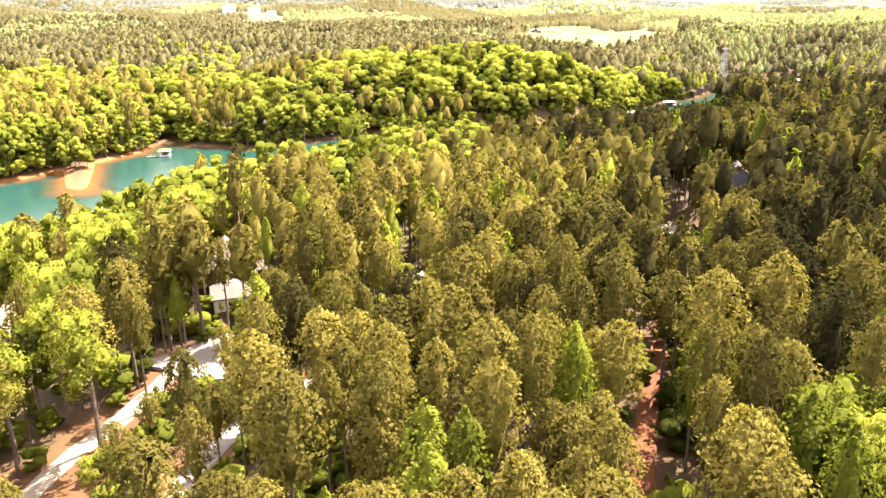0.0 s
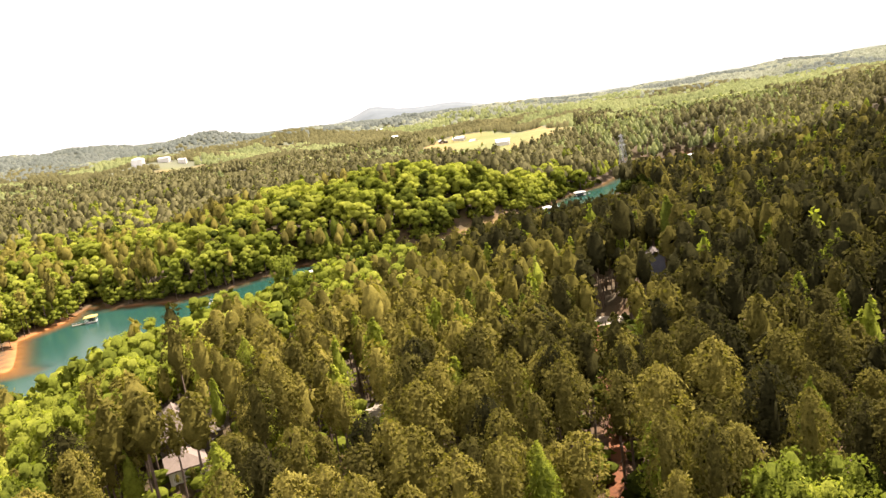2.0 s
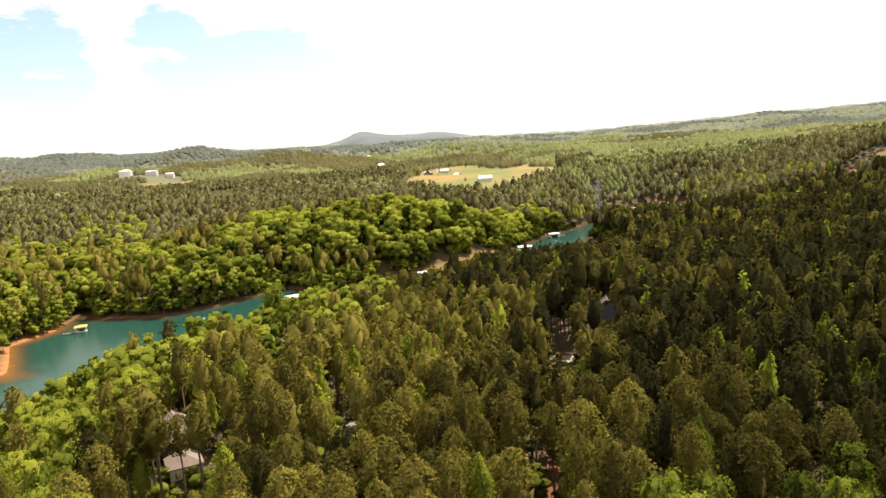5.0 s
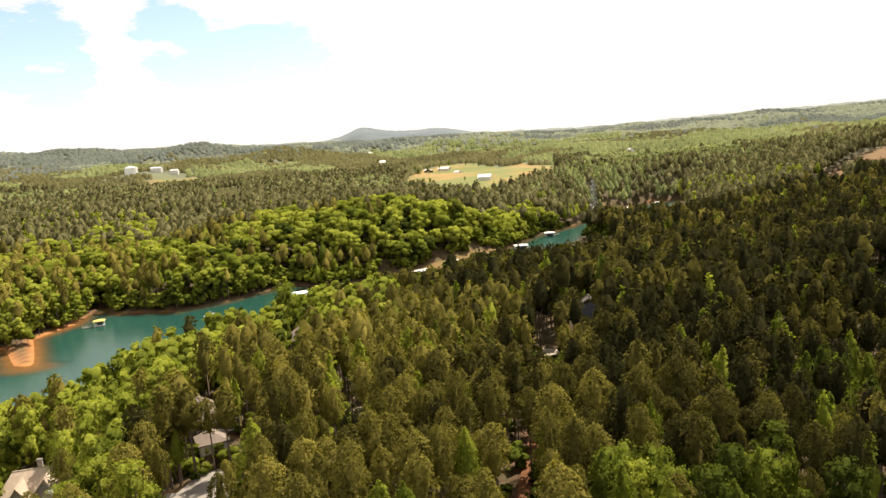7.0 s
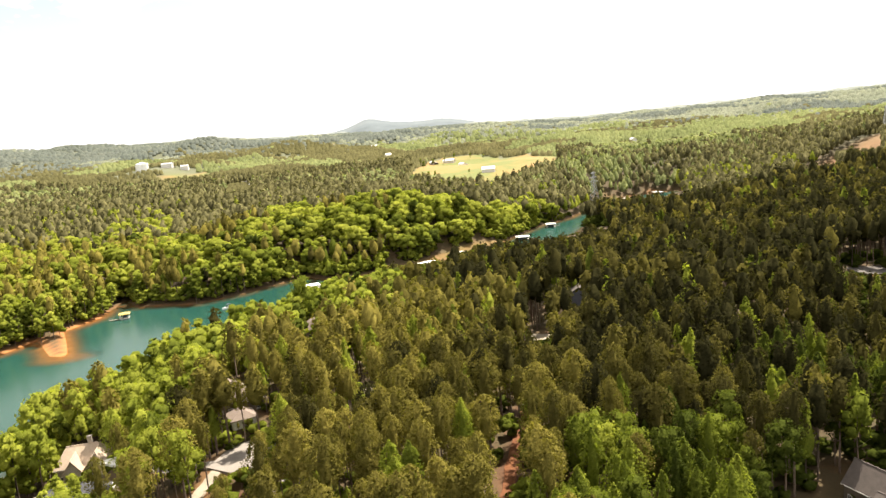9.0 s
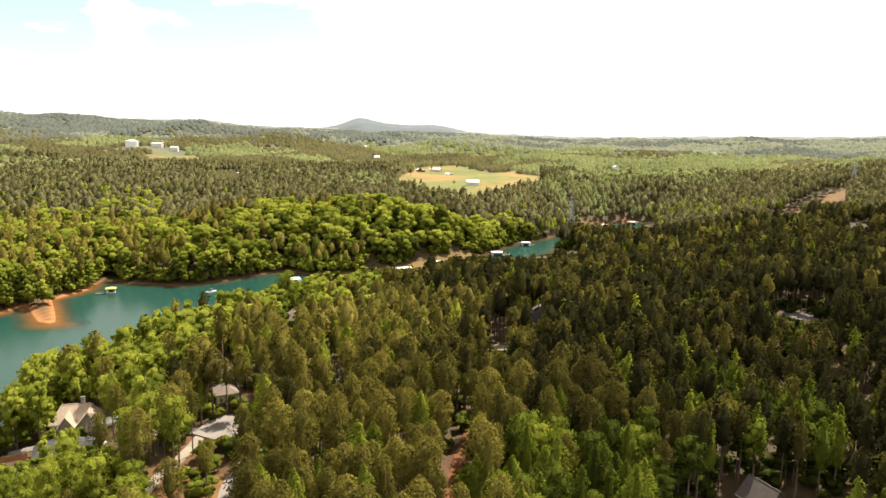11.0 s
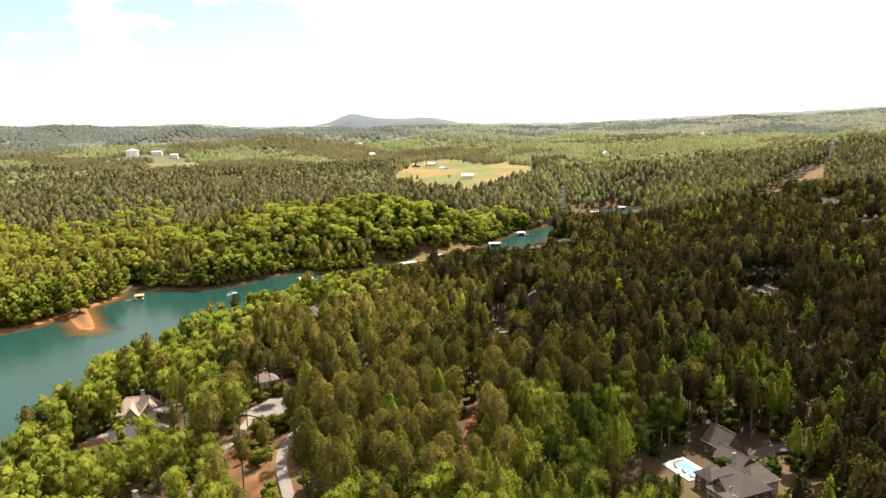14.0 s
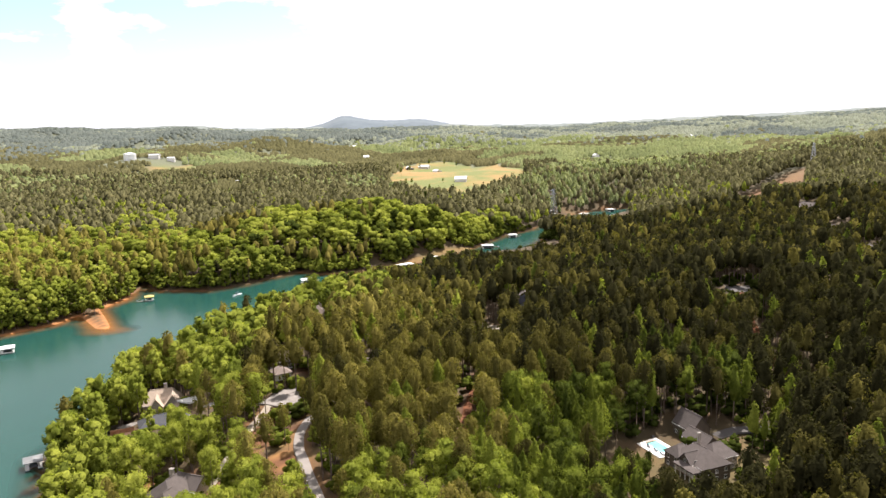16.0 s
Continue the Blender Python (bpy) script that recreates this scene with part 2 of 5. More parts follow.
# ---------------------------------------------------------------- the lie of the land
LAKE = np.array([(-140, -150), (-133, 40), (-143, 104), (-157, 134), (-173, 170), (-167, 195), (-171, 225), (-169, 258),
                 (-151, 284), (-120, 327), (-113, 378), (-97, 436), (-76, 474), (-42, 499), (-10, 533), (18, 556), (38, 556), (70, 588), (92, 640),
                 (152, 740), (226, 800), (238, 850), (181, 832), (127, 780), (84, 692), (50, 655), (26, 612), (8, 578),
                 (-18, 546), (-48, 514), (-80, 492), (-118, 492), (-134, 505), (-147, 491), (-168, 464), (-190, 447), (-233, 455), (-249, 482),
                 (-243, 432), (-251, 404), (-234, 374), (-221, 349), (-233, 352), (-258, 387), (-263, 366), (-286, 343),
                 (-335, 318), (-430, 290), (-600, 200)], float)
BELT = np.array([(-430, 640), (-365, 640), (-335, 645), (-345, 700), (-330, 740), (-295, 707), (-262, 615), (-215, 555), (-195, 562), (-186, 600), (-184, 680), (-140, 605),
                 (-117, 595), (-89, 665), (-55, 612), (-20, 605), (22, 640), (60, 650), (20, 560), (-60, 470), (-130, 430), (-230, 410), (-430, 300)], float)
# stands of pine (below 0) and of broadleaved trees on the far hills: x, y, half width, half depth, weight
PATCHES = [(-1200, 2330, 260, 120, -1.2), (-737, 1405, 70, 50, -0.8), (-560, 1295, 170, 65, -1.2), (-300, 1195, 210, 70, -1.2), (-182, 1072, 100, 60, -1), (-291, 1691, 110, 60, -1),
           (-150, 1590, 150, 50, -1), (110, 1400, 130, 55, -1.1), (505, 994, 110, 70, -1.1), (440, 800, 90, 70, -1), (973, 2072, 180, 40, -1), (671, 2663, 260, 60, -0.8), (60, 820, 70, 30, -1),
           (-330, 840, 120, 90, -0.6), (-786, 1318, 120, 70, 1), (-729, 1562, 120, 60, 1.1), (-450, 1643, 120, 80, 1.2), (-488, 1403, 60, 40, 0.8), (-238, 1331, 90, 40, 0.8), (-60, 1976, 220, 110, 1),
           (252, 1495, 150, 80, 1), (400, 1353, 220, 100, 0.9), (365, 1040, 150, 110, 0.8), (800, 2350, 600, 320, 0.7), (-601, 1039, 90, 60, 0.6), (150, 880, 60, 60, 0.6)]
FIELD = np.array([(-85, 1010), (-60, 1390), (20, 1440), (152, 1200), (112, 930), (28, 795), (-24, 815), (-72, 905)], float)
BANK = np.array([(-112, 488), (-74, 495), (-47, 521), (-24, 549), (-8, 569), (18, 590)], float)
TRAIL = np.array([(-26, 120), (-22, 150), (-19, 169), (-14, 190), (-10, 212), (-8, 233), (-5, 258)], float)
DRIVE = np.array([(-112, 108), (-104, 119), (-99, 126), (-98, 137), (-97, 150), (-95, 161), (-92, 170), (-91, 177)], float)
COURT = np.array([(-92, 174), (-99, 177), (-106, 179), (-119, 184)], float)
ROAD = np.array([(-56, 60), (-64, 98), (-71, 119), (-75.5, 133), (-77.5, 145), (-76.5, 157), (-72, 168), (-64, 180)], float)
LANE = np.array([(84, 60), (92, 100), (99, 136), (104, 161), (107, 195), (112, 221), (118, 256), (124, 268)], float)
APRON = np.array([(60, 141), (67, 144), (76, 141), (83, 143)], float)
CUT = np.array([(292, 682), (313, 705), (384, 772), (489, 867), (620, 985)], float)
KNOBS = [(-48, 130, 18), (-32, 155, 18), (-30, 185, 16), (-60, 215, 15), (-90, 200, 18), (-90, 172, 15), (10, 270, 17), (0, 185, 13), (45, 135, 9),
         (20, 110, 6), (75, 200, 9), (120, 268, 27), (55, 241, 21), (30, 285, 17), (-30, 310, 8), (-112, 175, 12),
         (-145, 205, 3), (-115, 120, 7), (210, 400, 22), (110, 460, 8), (0, 430, 4), (-60, 400, 4), (-306, 560, 9), (-100, 620, 27),
         (0, -60, 12), (230, 150, 24), (320, 560, 26), (150, 900, 14), (150, 640, 5), (215, 720, 6), (-350, 850, 34)]
HILLS = [(-610, 1425, 110, 22), (-470, 1865, 170, 22), (-250, 1420, 130, 22), (-800, 2300, 260, 34), (150, 2100, 240, 18), (-330, 2500, 200, 22), (1250, 2650, 330, 22), (500, 1700, 200, 12), (-1500, 2700, 420, 30), (510, 840, 110, 14)]
PADS = [(48, 120, 21, 9.0), (-143, 207, 13, 3.5), (-133, 180, 10, 4.5), (-112, 121, 9, 7.5), (-98, 209, 11, 18.2), (-92, 196, 6, 17.5), (-87, 178, 9, 15.5),
        (124, 272, 14, 26.0), (16, 272, 8, 24.0)]
BARE = [(-81, 116, 10), (-79, 126, 8), (-86, 160, 8), (-81, 152, 7), (-101, 131, 6), (-104, 142, 7), (-88, 146, 9), (-94, 152, 6), (-110, 131, 7), (-104, 112, 6), (-85, 205, 7), (-84, 222, 6), (-148, 178, 6)]
HORIZON = [(-33, 188), (-28.6, 181), (-25.3, 178), (-21.7, 166), (-16.8, 169), (-13.3, 142), (-7.5, 134), (-4, 130), (2.3, 126),
           (4.9, 115), (11.3, 104), (15.5, 109), (19.5, 116), (25.2, 120), (28.7, 124), (33, 132)]


def segment_far(x, y, line, closed=False):
    """Distance in plan from points to a broken line."""
    ends = np.roll(line, -1, axis=0) if closed else line[1:]
    starts = line if closed else line[:-1]
    far = np.full(np.shape(x), 1e9)
    for (ax, ay), (bx, by) in zip(starts, ends):
        dx, dy = bx - ax, by - ay
        s = np.clip(((x - ax) * dx + (y - ay) * dy) / (dx * dx + dy * dy), 0, 1)
        far = np.minimum(far, np.hypot(x - ax - s * dx, y - ay - s * dy))
    return far


def inside(x, y, poly):
    hit = np.zeros(np.shape(x), bool)
    for (ax, ay), (bx, by) in zip(poly, np.roll(poly, -1, axis=0)):
        if ay != by:
            hit ^= ((ay > y) != (by > y)) & (x < (bx - ax) * (y - ay) / (by - ay) + ax)
    return hit


def from_water(x, y):
    """Metres to the lake's edge, negative on the lake."""
    d = segment_far(x, y, LAKE, True)
    return np.where(inside(x, y, LAKE), -d, d)


def ease(v, a, b):
    s = np.clip((v - a) / (b - a), 0, 1)
    return s * s * (3 - 2 * s)


def waves(x, y, size):
    """Smooth hills of about that size, -1 to 1."""
    u, v = x / size, y / size
    return (np.sin(u * 1.7 + 1.3 * np.sin(v * 0.9 + 0.4)) * np.cos(v * 1.9 + 1.1 * np.sin(u * 1.2 + 2.0))
            + 0.5 * np.sin(u * 3.9 + v * 2.3 + 1.0) * np.cos(v * 4.1 - u * 1.7))/ 1.5


def land(x, y):
    """The height of the ground, with the lake's level at 0."""
    x, y = np.asarray(x, float), np.asarray(y, float)
    top = np.zeros(x.shape)
    weight = np.zeros(x.shape)
    for kx, ky, kz in KNOBS:
        w = 1.0 / ((x - kx) ** 2 + (y - ky) ** 2 + 25.0 ** 2) ** 1.6
        top += w * kz
        weight += w
    top = top / weight + 1.2 * waves(x, y, 17.0)
    out = np.hypot(x + 34, y + 85)
    az = np.degrees(np.arctan2(x + 34, y + 85))
    rim = np.interp(az, [h[0] for h in HORIZON], [h[1] for h in HORIZON]) - 14
    back = 28 + (rim - 40) * np.clip((out - 1000) / 3200, 0, 1.25) + (waves(x, y, 230.0) * 20 + waves(x, y, 90.0) * 5) * ease(out, 1000, 1600) * (1 - 0.5 * ease(out, 2800, 4200))
    top = top + (back - top) * ease(out, 720, 1150)
    for kx, ky, kr, kz in HILLS:
        top = top + kz * np.exp(-((x - kx) ** 2 + (y - ky) ** 2) / kr ** 2)
    for px, py, pr, pz in PADS:
        top = top + (pz - top) * (1 - ease(np.hypot(x - px, y - py), pr * 0.75, pr * 1.6))
    d = from_water(x, y)
    low = -0.4 + 0.75 * ease(d, -3, 5)
    rise = low + (top - 0.35) * ease(d, 0, 42) ** 0.8
    spit = np.hypot((x + 224) / 1.5, y - 348)
    bed = low + np.minimum(d, 0) * 0.16
    bed = np.maximum(bed, -6.0)
    bed = np.maximum(bed, -0.4 - 0.009 * spit ** 2)
    return np.where(d > 0, rise, bed)


def patches(x, y):
    """How far the far woods lean to broadleaved trees, or below 0 to pines."""
    return sum(w * np.exp(-((x - px) / rx) ** 2 - ((y - py) / ry) ** 2) for px, py, rx, ry, w in PATCHES)


def spread(lo, hi, step, out_lo, out_hi, grow):
    inner = list(np.arange(lo, hi + 0.1, step))
    s, v = step, hi
    while v < out_hi:
        s *= grow
        v += s
        inner.append(min(v, out_hi))
    s, v = step, lo
    while v > out_lo:
        s *= grow
        v -= s
        inner.insert(0, max(v, out_lo))
    return np.array(inner)


def quad_mesh(name, verts, quads, attributes=None, materials=(), slots=None, smooth=False, normals=None):
    me = bpy.data.meshes.new(name)
    verts = np.asarray(verts, np.float32)
    quads = np.asarray(quads, np.int32)
    me.vertices.add(len(verts))
    me.vertices.foreach_set("co", verts.ravel())
    me.loops.add(quads.size)
    me.loops.foreach_set("vertex_index", quads.ravel())
    me.polygons.add(len(quads))
    me.polygons.foreach_set("loop_start", np.arange(0, quads.size, 4, dtype=np.int32))
    for m in materials:
        me.materials.append(m)
    if slots is not None:
        me.polygons.foreach_set("material_index", np.asarray(slots, np.int32))
    me.polygons.foreach_set("use_smooth", np.full(len(quads), smooth))
    for key, values in (attributes or {}).items():
        a = me.attributes.new(key, "FLOAT", "POINT")
        a.data.foreach_set("value", np.asarray(values, np.float32))
    me.update(calc_edges=True)
    if normals is not None:
        me.polygons.foreach_set("use_smooth", np.full(len(quads), True))
        me.normals_split_custom_set_from_vertices(np.asarray(normals, np.float32))
    return me


def sheet(xs, ys):
    gx, gy = np.meshgrid(xs, ys)
    nx, ny = len(xs), len(ys)
    i = np.arange(nx * ny).reshape(ny, nx)
    quads = np.stack([i[:-1, :-1], i[:-1, 1:], i[1:, 1:], i[1:, :-1]], -1).reshape(-1, 4)
    return gx.ravel(), gy.ravel(), quads


gx, gy, quads = sheet(spread(-330, 270, 4, -4000, 4000, 1.08), spread(-160, 720, 4, -2500, 4650, 1.08))
gz = land(gx, gy)
water_d = from_water(gx, gy)
out = np.hypot(gx + 34, gy + 85)
sandy = np.clip(0.12 + 1.0 * (1 - ease(np.hypot((gx + 245) / 1.4, gy - 390), 30, 80)) , 0, 1)
shore = np.clip(1.15 - np.abs(water_d - 0.5) / (1.5 + 2.6 * sandy), 0, 1) * (water_d > -60) * sandy
shore = np.maximum(shore, (water_d <= 0) * (0.3 + 0.7 * np.clip(sandy, 0, 1)))
for line, wide in ((DRIVE, 4.0), (ROAD, 3.0), (COURT, 4.0), (CUT, 16.0)):
    shore = np.maximum(shore, (1 - ease(segment_far(gx, gy, line), wide * 0.6, wide * 1.5)) * 0.25)
shore = np.maximum(shore, 0.55 * (1 - ease(np.hypot((gx - -334) / 2.6, gy - 1096), 8, 16)))
bank = segment_far(gx, gy, BANK)
shore = np.maximum(shore, 0.16 * (1 - ease(bank, 2, 6)))
for px, py, pr in ((-88, 146, 8), (-81, 127, 8), (-93, 134, 6), (-110, 106, 8), (-120, 130, 7)):
    shore = np.maximum(shore, 0.45 * (1 - ease(np.hypot(gx - px, gy - py), pr * 0.5, pr)))
clay = 0 * gx
for px, py, pr in BARE:
    clay = np.maximum(clay, 0.8 * (1 - ease(np.hypot(gx - px, gy - py), pr * 0.3, pr * 0.9)))
clay = np.maximum(clay, 0.9 * (1 - ease(segment_far(gx, gy, TRAIL), 1.2, 3.0)))
hay = np.maximum(inside(gx, gy, FIELD) * 1.0, 0.4 * (1 - ease(bank, 2, 6)))
hay = np.maximum(hay, (waves(gx, gy, 95.0) + 0.5 * waves(gx, gy, 41.0) > 0.78) * (out > 1150) * 0.9)
hay = np.maximum(hay, 1 - ease(np.hypot((gx + 500) / 1.8, gy - 1345), 18, 34))
for px, py, pr in ((47, 121, 18), (36, 114, 9), (66, 128, 13), (30, 126, 8), (-73, 130, 5), (29, 580, 9), (105, 862, 24), (70, 885, 20), (150, 812, 12)):
    hay = np.maximum(hay, 0.22 * (1 - ease(np.hypot(gx - px, gy - py), pr * 0.6, pr)))
for px, py, pr in ((-81, 132, 5), (-81.5, 140, 5), (-80, 147, 4), (-76, 124, 4)):
    hay = np.maximum(hay, 0.6 * (1 - ease(np.hypot(gx - px, gy - py), pr * 0.5, pr)))
    clay = np.minimum(clay, ease(np.hypot(gx - px, gy - py), pr * 0.5, pr))
ground = new("ground", quad_mesh("ground", np.stack([gx, gy, gz], -1), quads,
             {"shore": shore, "hay": hay, "clay": clay, "woods": ease(out, 900, 1300)}, [M_GROUND], smooth=True))
tagged(ground, "wooded hills of brown litter and red clay", "ground", kind="structure")

wx, wy, quads = sheet(np.arange(-600, 275, 5.0), np.arange(-150, 860, 5.0))
depth = -land(wx, wy)
keep = (depth[quads] > -1.5).any(axis=1)
used = np.unique(quads[keep])
back = np.full(len(wx), -1)
back[used] = np.arange(len(used))
water = new("water", quad_mesh("water", np.stack([wx, wy, 0 * wx], -1)[used], back[quads[keep]], {"depth": np.maximum(depth[used], 0)}, [M_WATER], smooth=True))
tagged(water, "still emerald green lake with clear orange shallows", "lake", kind="structure")


def strip(name, line, wide, mat, label, category, lift=0.12, rim=0.0):
    """A way laid over the ground along a broken line, a slab with its own edges."""
    pts = []
    for a, b in zip(line[:-1], line[1:]):
        k = max(2, int(np.hypot(*(b - a)) / 2.5))
        pts += [a + (b - a) * s / k for s in range(k)]
    pts = np.array(pts + [line[-1]])
    for _ in range(4):
        pts[1:-1] = (pts[:-2] + 2 * pts[1:-1] + pts[2:]) / 4
    along = np.gradient(pts, axis=0)
    along /= np.hypot(*along.T)[:, None]
    side = np.stack([-along[:, 1], along[:, 0]], -1)
    offs = np.linspace(-wide / 2, wide / 2, 5)
    rag = np.random.RandomState(len(pts)).uniform(-rim, rim, (len(pts), 2)) * wide
    verts, quads = [], []
    for i, (p, s) in enumerate(zip(pts, side)):
        z = max(float(land(*(p + s * o))) for o in offs) + lift
        row = [p + s * (o + (rag[i, 0] if j == 0 else rag[i, 1] if j == 4 else 0)) for j, o in enumerate(offs)]
        low = [row[0] + s * -0.2, *row, row[4] + s * 0.2]
        verts += [(q[0], q[1], z - (0.5 if j in (0, 6) else 0)) for j, q in enumerate(low)]
        if i:
            quads += [(7 * i + j - 7, 7 * i + j, 7 * i + j + 1, 7 * i + j - 6) for j in range(6)]
    ob = new(name, quad_mesh(name, verts, np.array(quads)[:, ::-1], None, [mat]))
    return tagged(ob, label, category, kind="structure")


strip("trail", TRAIL, 2.7, M_CLAY, "straight red clay track cut through the pines", "trail", 0.4, 0.1)
strip("driveway", DRIVE, 2.9, M_GRAVEL, "pale gravel driveway winding between pines", "driveway", 0.14, 0.04)
strip("driveway", COURT, 4.2, M_CONCRETE, "broad pale concrete turning court", "driveway", 0.2, 0.03)
strip("road", ROAD, 3.1, M_CONCRETE, "narrow pale worn lane curving past the clay bank", "road", 0.14, 0.02)
strip("road", LANE, 2.6, M_CLAY, "narrow reddish dirt lane through dark pines", "road", 0.14, 0.02)
strip("driveway", APRON, 4.6, M_ASPHALT, "curved grey driveway beside the house", "driveway", 0.16, 0.02)

# the far rim: wooded ridges and one double-headed mountain
az = np.linspace(-40, 40, 260)
ridge = np.interp(az, [h[0] for h in HORIZON], [h[1] for h in HORIZON])


def rim(name, dist, height, foot, mat, label):
    rad = np.radians(az)
    rows = []
    for k, (d, s) in enumerate(((dist - 500, 0.0), (dist - 250, 0.7), (dist, 1.0), (dist + 60, 0.9))):
        z = foot + (height - foot) * s
        rows.append(np.stack([-34 + d * np.sin(rad), -85 + d * np.cos(rad), z], -1))
    m = len(az)
    i = np.arange(4 * m).reshape(4, m)
    quads = np.stack([i[:-1, :-1], i[:-1, 1:], i[1:, 1:], i[1:, :-1]], -1).reshape(-1, 4)
    ob = new(name, quad_mesh(name, np.concatenate(rows), quads, None, [mat], smooth=True))
    return tagged(ob, label, "hills", kind="structure")


bumps = 2.0 * np.sin(az * 2.3) + 1.6 * np.sin(az * 5.1 + 1) + 1.2 * np.sin(az * 11.7 + 2)
rim("backdrop_ridge", 4300, ridge - 5 + bumps, ridge * 0 + 40, M_FARHILL, "low wooded ridges on the horizon, haze painted in")
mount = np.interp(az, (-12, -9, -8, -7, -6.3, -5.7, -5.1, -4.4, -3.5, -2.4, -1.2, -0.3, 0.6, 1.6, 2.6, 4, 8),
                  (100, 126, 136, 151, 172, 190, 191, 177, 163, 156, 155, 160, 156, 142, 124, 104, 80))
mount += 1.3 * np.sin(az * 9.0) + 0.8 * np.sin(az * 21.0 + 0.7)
rim("backdrop_mountain", 4450, mount, ridge * 0 + 40, M_MOUNTAIN, "double-headed mountain far away, haze painted pale blue")


# ---------------------------------------------------------------- trees
def shell(rows, segs, bend):
    """A closed skin of rings, each (x, y, z, radius), stretched in and out by bend(angle, row); quads alone, capped on top."""
    verts, quads = [], []
    n = len(rows)
    for i, (cx, cy, z, rad) in enumerate(rows):
        for j in range(segs):
            a = 2 * math.pi * (j + 0.5 * (i % 2)) / segs
            k = rad * bend(a, i / (n - 1))
            verts.append((cx + k * math.cos(a), cy + k * math.sin(a), z))
    for i in range(n - 1):
        for j in range(segs):
            quads.append((i * segs + j, i * segs + (j + 1) % segs, (i + 1) * segs + (j + 1) % segs, (i + 1) * segs + j))
    top = (n - 1) * segs
    for k in range((segs - 2) // 2):
        quads.append((top, top + 2 * k + 1, top + 2 * k + 2, top + 2 * k + 3))
    return np.array(verts), np.array(quads)


# outline of the single-stemmed crowns: foot of the crown, widest half, how full and how blunt the top is
FORMS = {"pine": (0.54, 0.116, 3.6, 0.56), "poplar": (0.38, 0.138, 1.85, 0.8)}


def outline(kind, s):
    foot, half, power, blunt = FORMS[kind]
    return half * np.minimum(1.0, 0.5 + 0.5 * (s / 0.22) ** 0.8) * np.maximum(0.0, 1 - s ** power) ** blunt


def crown_lobes(kind, r):
    """The rounded masses of a spreading crown: x, y, z, radius."""
    count, wide, mid, rise, fat = {"bushy": (10, 0.175, 0.56, 0.30, (0.095, 0.14)), "clump": (5, 0.13, 0.55, 0.28, (0.13, 0.18)),
                                   "broad": (10, 0.105, 0.62, 0.27, (0.07, 0.105))}[kind]
    lobes = []
    for k in range(count):
        s = (k + 0.5) / count
        up = 1 - 1.55 * s
        ring = math.sqrt(max(0.0, 1 - up * up)) * r.uniform(0.7, 1.1)
        a = k * 2.4 + r.uniform(-0.4, 0.4)
        lobes.append((wide * ring * math.cos(a), wide * ring * math.sin(a), mid + rise * up + r.uniform(-0.03, 0.03), r.uniform(*fat)))
    return np.array(lobes)


